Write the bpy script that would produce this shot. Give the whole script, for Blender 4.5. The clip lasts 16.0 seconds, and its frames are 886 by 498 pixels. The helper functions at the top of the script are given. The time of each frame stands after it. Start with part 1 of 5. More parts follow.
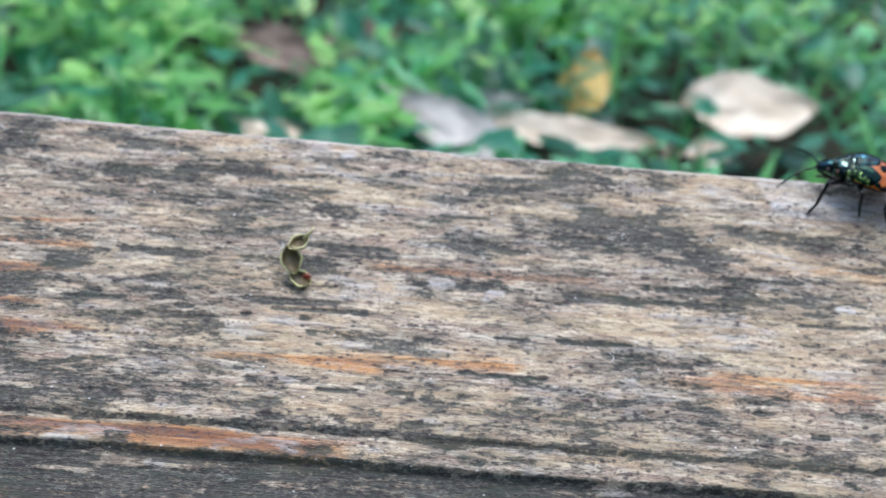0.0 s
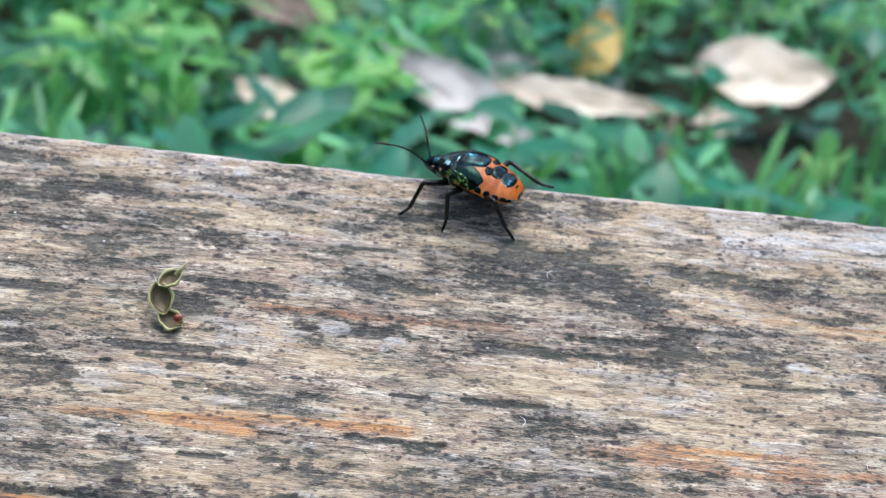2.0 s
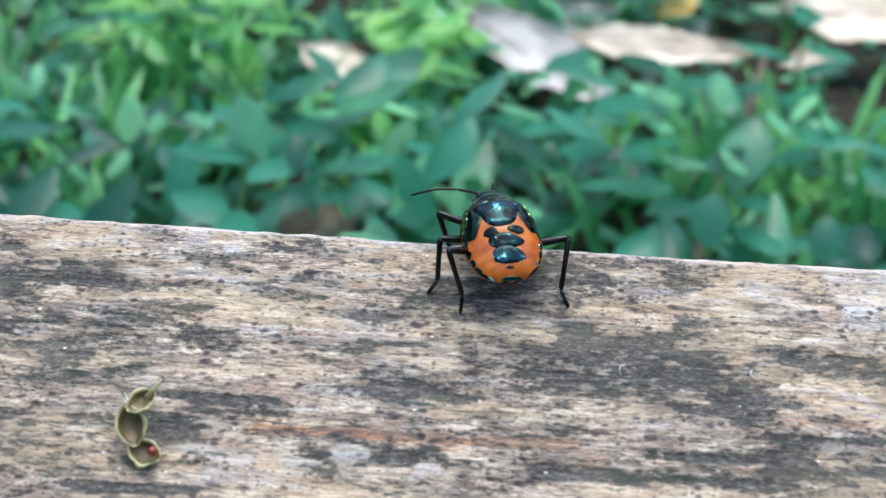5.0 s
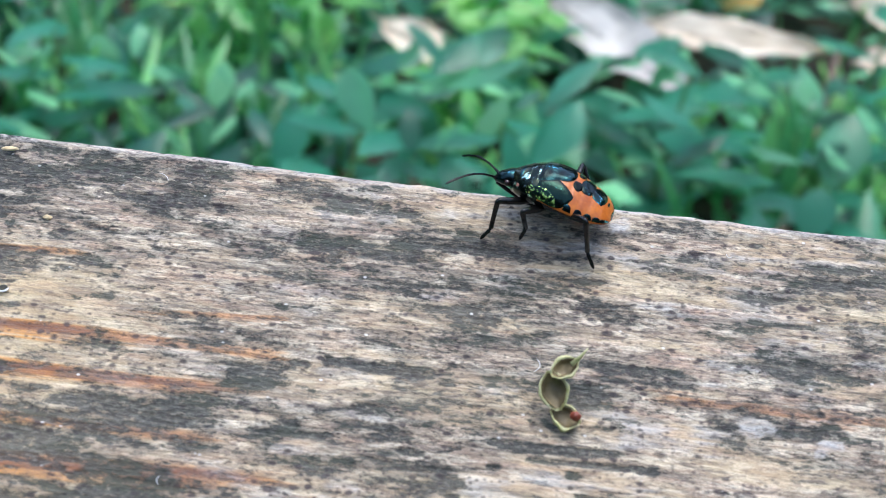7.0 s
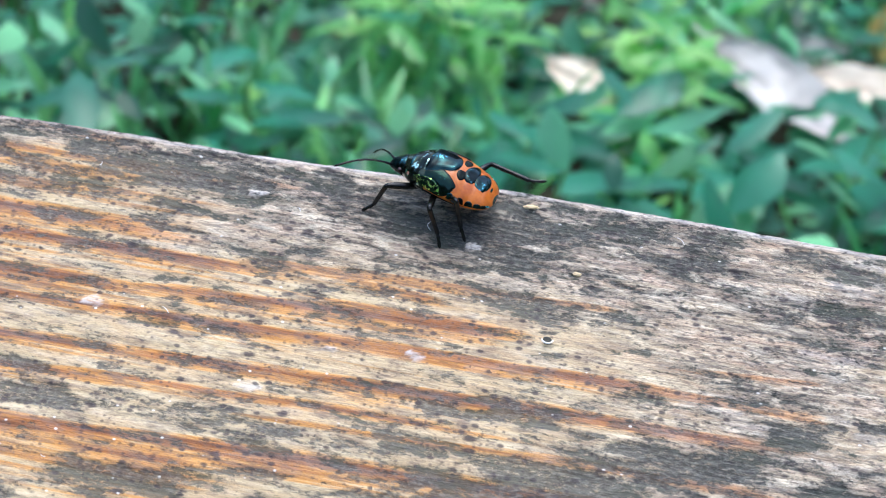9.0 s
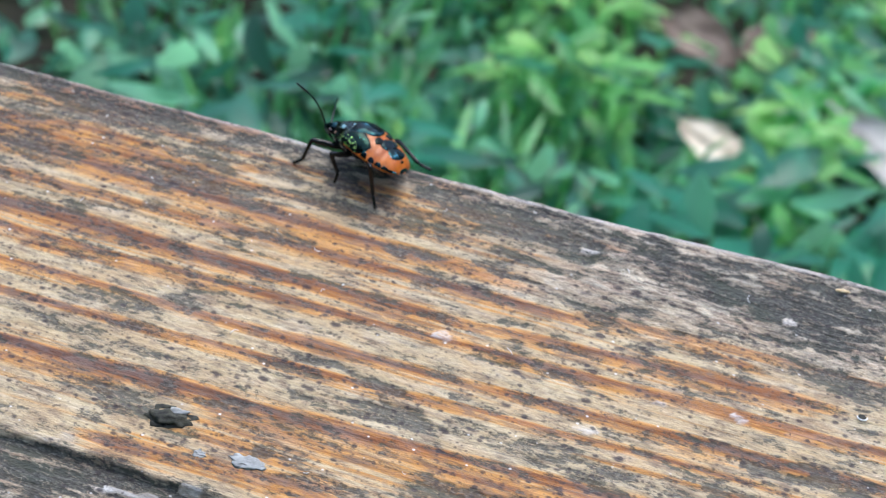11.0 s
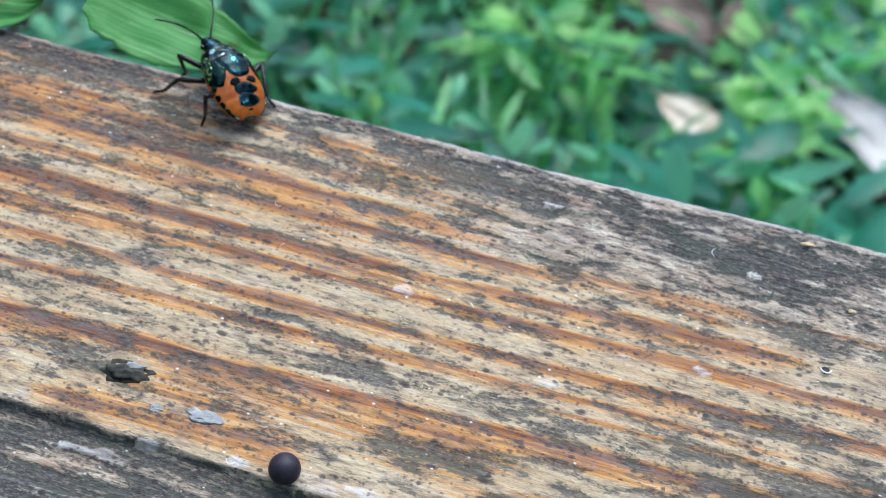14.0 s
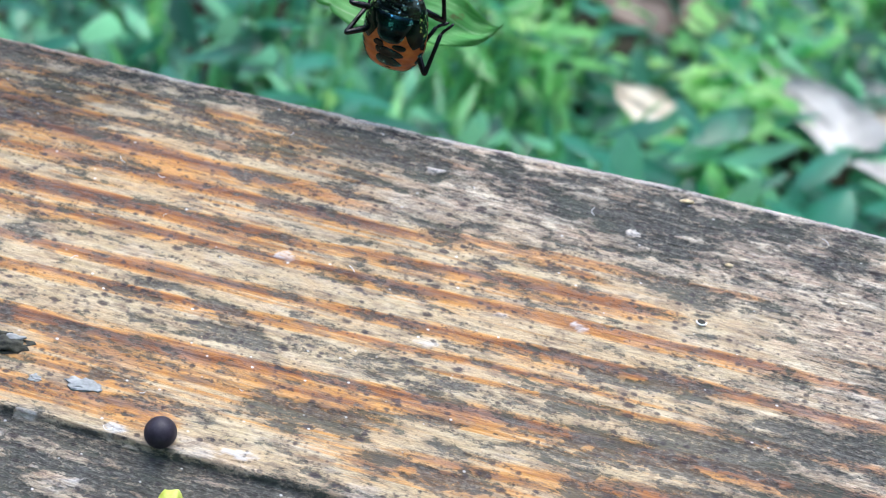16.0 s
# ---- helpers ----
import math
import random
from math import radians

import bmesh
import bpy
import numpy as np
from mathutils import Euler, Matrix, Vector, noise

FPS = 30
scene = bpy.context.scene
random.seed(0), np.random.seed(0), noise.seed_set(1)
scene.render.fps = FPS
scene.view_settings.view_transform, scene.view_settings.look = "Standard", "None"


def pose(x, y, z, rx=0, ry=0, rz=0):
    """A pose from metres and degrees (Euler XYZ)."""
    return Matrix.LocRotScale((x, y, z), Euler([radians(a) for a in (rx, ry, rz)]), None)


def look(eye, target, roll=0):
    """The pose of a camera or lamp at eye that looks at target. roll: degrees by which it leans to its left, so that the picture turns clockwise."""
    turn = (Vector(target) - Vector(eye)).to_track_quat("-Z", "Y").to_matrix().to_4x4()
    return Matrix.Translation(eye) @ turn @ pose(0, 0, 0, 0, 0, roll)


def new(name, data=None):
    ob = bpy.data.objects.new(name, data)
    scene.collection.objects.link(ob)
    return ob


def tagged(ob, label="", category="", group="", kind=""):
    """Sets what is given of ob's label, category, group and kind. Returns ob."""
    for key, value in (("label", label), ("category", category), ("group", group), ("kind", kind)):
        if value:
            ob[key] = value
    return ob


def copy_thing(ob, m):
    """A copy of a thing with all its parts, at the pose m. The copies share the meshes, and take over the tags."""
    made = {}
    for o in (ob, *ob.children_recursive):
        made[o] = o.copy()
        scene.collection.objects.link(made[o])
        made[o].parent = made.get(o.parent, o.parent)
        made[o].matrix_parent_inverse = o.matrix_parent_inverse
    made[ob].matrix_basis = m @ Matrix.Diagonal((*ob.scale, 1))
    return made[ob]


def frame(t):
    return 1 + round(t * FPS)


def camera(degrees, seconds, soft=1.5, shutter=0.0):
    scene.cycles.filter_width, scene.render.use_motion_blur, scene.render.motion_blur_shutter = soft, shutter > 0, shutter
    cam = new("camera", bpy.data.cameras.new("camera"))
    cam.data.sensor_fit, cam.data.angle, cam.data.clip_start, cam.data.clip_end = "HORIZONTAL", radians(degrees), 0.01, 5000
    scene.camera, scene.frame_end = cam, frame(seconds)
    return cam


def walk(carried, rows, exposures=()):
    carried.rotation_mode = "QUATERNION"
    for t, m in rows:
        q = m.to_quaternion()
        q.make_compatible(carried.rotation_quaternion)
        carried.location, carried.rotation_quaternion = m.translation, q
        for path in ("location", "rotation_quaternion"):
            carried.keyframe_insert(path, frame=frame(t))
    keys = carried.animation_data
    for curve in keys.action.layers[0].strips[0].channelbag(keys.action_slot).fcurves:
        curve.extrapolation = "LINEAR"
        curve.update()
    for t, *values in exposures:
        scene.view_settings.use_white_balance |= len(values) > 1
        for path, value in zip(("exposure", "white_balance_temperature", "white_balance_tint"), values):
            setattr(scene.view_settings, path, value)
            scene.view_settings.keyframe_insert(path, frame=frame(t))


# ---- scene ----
# ---------------------------------------------------------------- camera and its path
cam = camera(38.0, 16.0, soft=1.0)
cam.data.dof.use_dof = True
cam.data.dof.focus_distance = 0.138
cam.data.dof.aperture_fstop = 36

PATH = [
    (0, pose(0.06875, -0.17626, 0.28018, 69.501, -5.085, -0.347)),
    (0.5, pose(0.10965, -0.16546, 0.28539, 67.926, -4.506, -3.861)),
    (1, pose(0.10280, -0.15676, 0.28528, 66.707, -5.209, -2.488)),
    (1.5, pose(0.07937, -0.15467, 0.28228, 66.904, -5.918, 0.532)),
    (2, pose(0.08282, -0.15210, 0.28363, 67.143, -6.047, 0.980)),
    (2.5, pose(0.07934, -0.14846, 0.28181, 66.697, -5.267, 1.048)),
    (3, pose(0.08156, -0.13811, 0.28545, 65.433, -4.102, 0.657)),
    (3.2, pose(0.07994, -0.13218, 0.28593, 64.408, -3.736, 0.590)),
    (5.5, pose(0.08776, -0.11590, 0.28430, 64.351, -2.208, 3.918)),
    (6, pose(0.08721, -0.11541, 0.28439, 63.879, -2.942, 3.297)),
    (6.5, pose(0.07312, -0.12125, 0.28429, 63.410, -4.011, 3.823)),
    (7, pose(0.04836, -0.12488, 0.28493, 63.274, -4.817, 4.992)),
    (7.5, pose(0.03760, -0.12240, 0.28609, 63.741, -5.213, 5.914)),
    (8, pose(0.02171, -0.13082, 0.28799, 64.348, -5.772, 7.824)),
    (8.5, pose(0.00593, -0.13544, 0.28769, 64.406, -6.121, 8.949)),
    (9, pose(0.00153, -0.13660, 0.28752, 64.095, -6.015, 9.431)),
    (9.5, pose(-0.00033, -0.14179, 0.29053, 65.039, -6.692, 10.300)),
    (9.7, pose(-0.00611, -0.14796, 0.29534, 65.808, -7.161, 11.392)),
    (11.8, pose(-0.02870, -0.15395, 0.28823, 64.373, -10.997, 14.739)),
    (12, pose(-0.02723, -0.15276, 0.28818, 64.126, -11.065, 14.631)),
    (12.5, pose(-0.02467, -0.15149, 0.28773, 64.012, -10.753, 14.621)),
    (13, pose(-0.02402, -0.15173, 0.28752, 64.163, -10.331, 14.437)),
    (13.5, pose(-0.02310, -0.15220, 0.28733, 64.272, -10.188, 14.262)),
    (14, pose(-0.02442, -0.15256, 0.28751, 64.329, -10.280, 13.992)),
    (14.5, pose(-0.02246, -0.15275, 0.28729, 64.344, -10.213, 13.495)),
    (15, pose(-0.02043, -0.15344, 0.28699, 64.257, -9.963, 12.980)),
    (15.5, pose(-0.01745, -0.15286, 0.28664, 64.170, -9.499, 12.404)),
    (16, pose(-0.01150, -0.15290, 0.28595, 64.718, -9.216, 12.552)),
]
# the clip's camera opens up and closes a little on the way: seconds, stops
# seconds, stops, white balance
EXPOSURES = [
    (0.0, 0.96, 6350, 9), (0.5, 1.15, 6500, 10), (1.5, 1.08, 6500, 10), (3.0, 1.0, 6350, 9), (5.5, 1.20, 6350, 9), (7.5, 1.16, 6250, 9),
    (8.5, 1.28, 6200, 10), (9.5, 1.25, 6200, 10), (12.0, 0.84, 6350, 8), (12.5, 0.82, 6150, 7), (13.5, 0.92, 6050, 6), (14.5, 1.0, 6100, 7),
    (15.5, 1.10, 6250, 8), (16.0, 1.25, 6300, 9),
]
walk(cam, PATH, EXPOSURES)

# ---------------------------------------------------------------- light
world = bpy.data.worlds.new("world")
scene.world = world
world.use_nodes = True
wn = world.node_tree.nodes
sky = wn.new("ShaderNodeTexSky")
sky.sky_type = 'NISHITA'
sky.sun_disc = False
sky.sun_elevation = radians(82)
sky.sun_rotation = radians(16)
sky.air_density, sky.dust_density, sky.ozone_density = 1.0, 2.5, 1.0
world.node_tree.links.new(sky.outputs[0], wn["Background"].inputs[0])
wn["Background"].inputs[1].default_value = 0.20
sun = new("sun", bpy.data.lights.new("sun", 'SUN'))
sun.data.energy, sun.data.angle, sun.data.color = 0.78, radians(45), (0.92, 0.99, 1.0)
sun.matrix_world = look((0, 0, 5), (-0.12, -0.40, 2.0))

# the board leans 31 degrees towards the viewer; its far upper edge runs along x
EDGE = 0.2293
TILT = Matrix.Translation((0, 0, EDGE)) @ Matrix.Rotation(radians(31), 4, 'X')

# ---------------------------------------------------------------- helpers of the scene


def part(name, bm, material, parent=None, label="", smooth=True):
    """Links a bmesh as one mesh object, under a thing or a part."""
    me = bpy.data.meshes.new(name)
    bmesh.ops.recalc_face_normals(bm, faces=bm.faces)
    bm.to_mesh(me)
    bm.free()
    if smooth:
        for p in me.polygons:
            p.use_smooth = True
    me.materials.append(material)
    ob = new(name, me)
    if parent is not None:
        ob.parent = parent
    if label:
        ob["label"] = label
    return ob


def spline(xs, ys):
    """A smooth curve through the given stations (Catmull-Rom)."""
    xs, ys = np.array(xs, float), np.array(ys, float)
    order = np.argsort(xs)
    xs, ys = xs[order], ys[order]
    slopes = np.gradient(ys, xs)

    def at(x):
        i = int(np.clip(np.searchsorted(xs, x) - 1, 0, len(xs) - 2))
        hh = xs[i + 1] - xs[i]
        u = min(max((x - xs[i]) / hh, 0.0), 1.0)
        return float((2*u**3 - 3*u**2 + 1)*ys[i] + (u**3 - 2*u**2 + u)*hh*slopes[i]
                     + (-2*u**3 + 3*u**2)*ys[i + 1] + (u**3 - u**2)*hh*slopes[i + 1])
    return at


def tube(bm, points, radii, n=8):
    """A round limb along points with the given radii."""
    pts = [Vector(p) for p in points]
    rings = []
    ref = Vector((0.13, 0.27, 0.95))
    for i, p in enumerate(pts):
        d = (pts[min(i + 1, len(pts) - 1)] - pts[max(i - 1, 0)]).normalized()
        a = d.cross(ref)
        if a.length < 1e-4:
            a = d.cross(Vector((1, 0, 0)))
        a.normalize()
        b = d.cross(a)
        rings.append([bm.verts.new(p + radii[i]*(math.cos(2*math.pi*k/n)*a + math.sin(2*math.pi*k/n)*b)) for k in range(n)])
    for r0, r1 in zip(rings, rings[1:]):
        for k in range(n):
            bm.faces.new((r0[k], r0[(k + 1) % n], r1[(k + 1) % n], r1[k]))
    bm.faces.new(rings[0])
    bm.faces.new(rings[-1])


def vnoise(x, y, seed):
    """Smooth value noise between 0 and 1 on arrays."""
    rng = np.random.RandomState(seed)
    table = rng.rand(256, 256)
    xi, yi = np.floor(x).astype(int), np.floor(y).astype(int)
    fx, fy = x - xi, y - yi
    fx, fy = fx*fx*(3 - 2*fx), fy*fy*(3 - 2*fy)
    a, b = table[xi % 256, yi % 256], table[(xi + 1) % 256, yi % 256]
    c, d = table[xi % 256, (yi + 1) % 256], table[(xi + 1) % 256, (yi + 1) % 256]
    return (a*(1 - fx) + b*fx)*(1 - fy) + (c*(1 - fx) + d*fx)*fy


def fractal(x, y, seed, octaves=4):
    total, amp, norm = 0.0, 1.0, 0.0
    for k in range(octaves):
        total = total + amp*vnoise(x*2**k + 17.3*k, y*2**k + 5.1*k, seed + k)
        norm += amp
        amp *= 0.55
    return total/norm


def smooth01(x, lo, hi):
    u = np.clip((x - lo)/(hi - lo), 0, 1)
    return u*u*(3 - 2*u)


# ---------------------------------------------------------------- materials


def material(name):
    m = bpy.data.materials.new(name)
    m.use_nodes = True
    nt = m.node_tree
    return m, nt, nt.nodes["Principled BSDF"]


def add(nt, kind, **inputs):
    n = nt.nodes.new("ShaderNode" + kind)
    for k, v in inputs.items():
        n.inputs[k.replace("_", " ")].default_value = v
    return n


def coords(nt, scale, kind="Object"):
    tc = nt.nodes.new("ShaderNodeTexCoord")
    mp = nt.nodes.new("ShaderNodeMapping")
    mp.inputs["Scale"].default_value = scale
    nt.links.new(tc.outputs[kind], mp.inputs[0])
    return mp.outputs[0]


def noise_at(nt, vec, scale, detail=4.0, rough=0.6, distortion=0.0):
    n = add(nt, "TexNoise", Scale=scale, Detail=detail, Roughness=rough, Distortion=distortion)
    nt.links.new(vec, n.inputs["Vector"])
    return n.outputs["Fac"]


def ramp(nt, fac, *stops):
    r = nt.nodes.new("ShaderNodeValToRGB")
    el = r.color_ramp.elements
    while len(el) < len(stops):
        el.new(0.5)
    for e, (p, c) in zip(el, stops):
        e.position = p
        e.color = (*c, 1) if isinstance(c, tuple) else (c, c, c, 1)
    nt.links.new(fac, r.inputs[0])
    return r.outputs[0]


def mix(nt, fac, a, b, mode='MIX'):
    m = nt.nodes.new("ShaderNodeMix")
    m.data_type = 'RGBA'
    m.blend_type = mode
    for sock, v in ((m.inputs[0], fac), (m.inputs[6], a), (m.inputs[7], b)):
        if isinstance(v, (int, float)):
            sock.default_value = v
        elif isinstance(v, tuple):
            sock.default_value = (*v, 1)
        else:
            nt.links.new(v, sock)
    return m.outputs[2]


def calc(nt, op, a, b=0.0, clamp=False):
    m = nt.nodes.new("ShaderNodeMath")
    m.operation = op
    m.use_clamp = clamp
    for sock, v in zip(m.inputs, (a, b)):
        if isinstance(v, (int, float)):
            sock.default_value = v
        else:
            nt.links.new(v, sock)
    return m.outputs[0]


def bump(nt, bsdf, height, strength, distance):
    b = add(nt, "Bump", Strength=strength, Distance=distance)
    nt.links.new(height, b.inputs["Height"])
    nt.links.new(b.outputs[0], bsdf.inputs["Normal"])


def stretch(nt, fac, lo, hi):
    m = nt.nodes.new("ShaderNodeMapRange")
    m.interpolation_type = 'SMOOTHSTEP'
    m.inputs["From Min"].default_value, m.inputs["From Max"].default_value = lo, hi
    nt.links.new(fac, m.inputs["Value"])
    return m.outputs["Result"]


def weathered_wood():
    m, nt, bsdf = material("weathered wood")
    ln = nt.links.new
    at = nt.nodes.new("ShaderNodeAttribute")
    at.attribute_name = "stain"
    sep = nt.nodes.new("ShaderNodeSeparateColor")
    ln(at.outputs["Color"], sep.inputs[0])
    brown, mould, pale, warm = sep.outputs[0], sep.outputs[1], sep.outputs[2], at.outputs["Alpha"]
    n_f = stretch(nt, noise_at(nt, coords(nt, (120, 1700, 300)), 1.0, 5, 0.66, 0.15), 0.30, 0.70)      # long fibres
    n_s = stretch(nt, noise_at(nt, coords(nt, (1300, 2900, 900)), 1.0, 5, 0.7, 0.3), 0.30, 0.70)     # short fibres
    n_b = stretch(nt, noise_at(nt, coords(nt, (260, 900, 300)), 1.0, 6, 0.68, 0.5), 0.36, 0.64)      # blotches
    n_d = stretch(nt, noise_at(nt, coords(nt, (640, 1900, 500)), 1.0, 6, 0.70, 0.5), 0.50, 0.60)     # mottle
    n_l = stretch(nt, noise_at(nt, coords(nt, (75, 330, 60)), 1.0, 8, 0.68, 0.4), 0.40, 0.60)             # broad tone
    n_p = stretch(nt, noise_at(nt, coords(nt, (170, 900, 60)), 1.0, 8, 0.70, 0.4), 0.48, 0.60)        # bleached streaks
    n_k = stretch(nt, noise_at(nt, coords(nt, (250, 1500, 200)), 1.0, 6, 0.64, 0.45), 0.555, 0.625)    # thin dark fibres
    open_grain = calc(nt, 'SUBTRACT', 1.0, calc(nt, 'MULTIPLY', warm, 0.50))
    hairs = calc(nt, 'SUBTRACT', 1.0, calc(nt, 'MULTIPLY', warm, 0.90), True)
    # bare fibre: beige with grey, pink and brown mottling
    base = ramp(nt, n_f, (0.0, (0.45, 0.360, 0.25)), (0.45, (0.62, 0.520, 0.375)), (1.0, (0.77, 0.670, 0.51)))
    base = mix(nt, calc(nt, 'MULTIPLY', n_l, 0.45), base, (0.50, 0.345, 0.27))
    base = mix(nt, calc(nt, 'MULTIPLY', n_b, 0.50), base, (0.30, 0.228, 0.165))
    base = mix(nt, calc(nt, 'MULTIPLY', n_p, 0.75), base, (0.90, 0.81, 0.64))
    n_r = stretch(nt, noise_at(nt, coords(nt, (110, 620, 90)), 1.0, 8, 0.70, 0.5), 0.50, 0.62)       # reddish weathering
    base = mix(nt, calc(nt, 'MULTIPLY', n_r, 0.42), base, (0.45, 0.255, 0.185))
    # yellower sapwood where the weather has bleached it less
    sap = ramp(nt, n_f, (0.0, (0.470, 0.360, 0.190)), (0.4, (0.540, 0.425, 0.240)), (1.0, (0.610, 0.495, 0.305)))
    sap = mix(nt, calc(nt, 'MULTIPLY', n_l, 0.50), sap, (0.47, 0.29, 0.13))
    base = mix(nt, calc(nt, 'MULTIPLY', warm, calc(nt, 'SUBTRACT', 0.95, calc(nt, 'MULTIPLY', n_b, 0.25))), base, sap)
    # late-wood bands: orange at the flanks, dark red brown at the core, drawn out in fine lines
    n_w = stretch(nt, noise_at(nt, coords(nt, (26, 1500, 60)), 1.0, 4, 0.62, 0.1), 0.34, 0.66)
    bf = calc(nt, 'ADD', brown, calc(nt, 'MULTIPLY', calc(nt, 'SUBTRACT', n_w, 0.5), 0.34), True)
    bf = calc(nt, 'MULTIPLY', bf, stretch(nt, brown, 0.03, 0.20))
    bcol = ramp(nt, bf, (0.0, (0.66, 0.47, 0.235)), (0.36, (0.61, 0.305, 0.085)), (0.68, (0.33, 0.125, 0.038)), (1.0, (0.125, 0.050, 0.028)))
    bcol = mix(nt, calc(nt, 'MULTIPLY', calc(nt, 'SUBTRACT', 1.0, warm), 0.72), bcol, mix(nt, bf, (0.66, 0.42, 0.28), (0.30, 0.135, 0.085)))
    col = mix(nt, stretch(nt, bf, 0.05, 0.40), base, bcol)
    col = mix(nt, calc(nt, 'MULTIPLY', calc(nt, 'MULTIPLY', n_d, 0.72), open_grain), col, (0.175, 0.125, 0.105))
    col = mix(nt, calc(nt, 'MULTIPLY', calc(nt, 'MULTIPLY', n_k, 0.84), open_grain), col, (0.090, 0.070, 0.064))
    # bleached grey skin, and the far edge's lit rim painted pale
    pf = calc(nt, 'MULTIPLY', pale, calc(nt, 'ADD', 0.25, calc(nt, 'MULTIPLY', n_b, 0.60)), True)
    col = mix(nt, pf, col, (0.66, 0.67, 0.67))
    # brown-grey haze and black mould in broken patches that thicken with the stain
    n_1 = noise_at(nt, coords(nt, (300, 1150, 400)), 1.0, 8, 0.74, 0.4)
    n_2 = noise_at(nt, coords(nt, (1000, 2300, 800)), 1.0, 6, 0.72, 0.3)
    n_3 = noise_at(nt, coords(nt, (170, 700, 200)), 1.0, 7, 0.72, 0.5)
    hz = stretch(nt, calc(nt, 'ADD', n_3, calc(nt, 'MULTIPLY', mould, 0.34)), 0.50, 0.72)
    col = mix(nt, calc(nt, 'MULTIPLY', calc(nt, 'MULTIPLY', hz, 0.56), open_grain), col, mix(nt, n_l, (0.178, 0.150, 0.124), (0.128, 0.134, 0.116)))
    # soft red-brown smudges on the warmer wood
    smudge = calc(nt, 'MULTIPLY', stretch(nt, calc(nt, 'ADD', n_3, calc(nt, 'MULTIPLY', brown, 0.08)), 0.52, 0.68), calc(nt, 'MULTIPLY', warm, 0.60))
    col = mix(nt, smudge, col, (0.165, 0.100, 0.072))
    both = calc(nt, 'ADD', calc(nt, 'MULTIPLY', n_1, 0.50), calc(nt, 'MULTIPLY', n_2, 0.50))
    mf = stretch(nt, calc(nt, 'ADD', both, calc(nt, 'MULTIPLY', mould, 0.21)), 0.574, 0.670)
    mcol = ramp(nt, n_s, (0.0, (0.014, 0.017, 0.017)), (0.5, (0.046, 0.050, 0.046)), (1.0, (0.165, 0.165, 0.142)))
    mcol = mix(nt, stretch(nt, n_l, 0.5, 1.0), mcol, (0.048, 0.060, 0.046))
    col = mix(nt, calc(nt, 'MULTIPLY', mf, calc(nt, 'SUBTRACT', 0.92, calc(nt, 'MULTIPLY', warm, 0.14))), col, mcol)
    # mildew specks of three sizes, gathered in swarms
    dens = stretch(nt, noise_at(nt, coords(nt, (85, 190, 70)), 1.0, 5, 0.65), 0.38, 0.62)
    for sx, sy, hi, lo, keep, amount in ((1500, 2100, 0.44, 0.16, 0.92, 0.62), (760, 1250, 0.42, 0.16, 0.96, 0.84), (360, 760, 0.36, 0.16, 1.12, 0.86)):
        vo = add(nt, "TexVoronoi", Scale=1.0, Randomness=1.0)
        wob = mix(nt, 0.22, coords(nt, (sx, sy, 1000)), noise_at(nt, coords(nt, (1900, 1900, 1900)), 1.0, 3), 'ADD')
        ln(wob, vo.inputs["Vector"])
        spot = stretch(nt, vo.outputs["Distance"], hi, lo)
        sepv = nt.nodes.new("ShaderNodeSeparateColor")
        ln(vo.outputs["Color"], sepv.inputs[0])
        pick = stretch(nt, calc(nt, 'ADD', sepv.outputs[0], calc(nt, 'MULTIPLY', dens, 0.5)), keep, keep + 0.14)
        spot = calc(nt, 'MULTIPLY', calc(nt, 'MULTIPLY', spot, pick), amount)
        col = mix(nt, spot, col, (0.046, 0.034, 0.038))
    # tiny white flecks
    vo = add(nt, "TexVoronoi", Scale=1.0, Randomness=1.0)
    ln(coords(nt, (520, 760, 500)), vo.inputs["Vector"])
    sepv = nt.nodes.new("ShaderNodeSeparateColor")
    ln(vo.outputs["Color"], sepv.inputs[0])
    fleck = calc(nt, 'MULTIPLY', stretch(nt, vo.outputs["Distance"], 0.13, 0.05), stretch(nt, sepv.outputs[1], 0.70, 0.80))
    col = mix(nt, calc(nt, 'MULTIPLY', fleck, 0.8), col, (0.85, 0.84, 0.80))
    # fine fibre grain
    n_g = noise_at(nt, coords(nt, (2200, 5200, 3000)), 1.0, 4, 0.7, 0.2)
    col = mix(nt, hairs, col, mix(nt, 1.0, col, ramp(nt, n_g, (0.32, 0.58), (0.50, 0.96), (0.66, 1.06)), 'MULTIPLY'))
    ln(col, bsdf.inputs["Base Color"])
    ln(stretch(nt, n_b, -1.2, 1.5), bsdf.inputs["Roughness"])
    bsdf.inputs["Specular IOR Level"].default_value = 0.45
    hgt = calc(nt, 'ADD', calc(nt, 'MULTIPLY', n_f, 0.8), calc(nt, 'MULTIPLY', n_s, 0.6))
    hgt = calc(nt, 'SUBTRACT', hgt, calc(nt, 'MULTIPLY', mf, 0.6))
    hgt = calc(nt, 'MULTIPLY', hgt, calc(nt, 'ADD', 0.3, calc(nt, 'MULTIPLY', hairs, 0.7)))
    bump(nt, bsdf, hgt, 0.9, 0.00016)
    return m


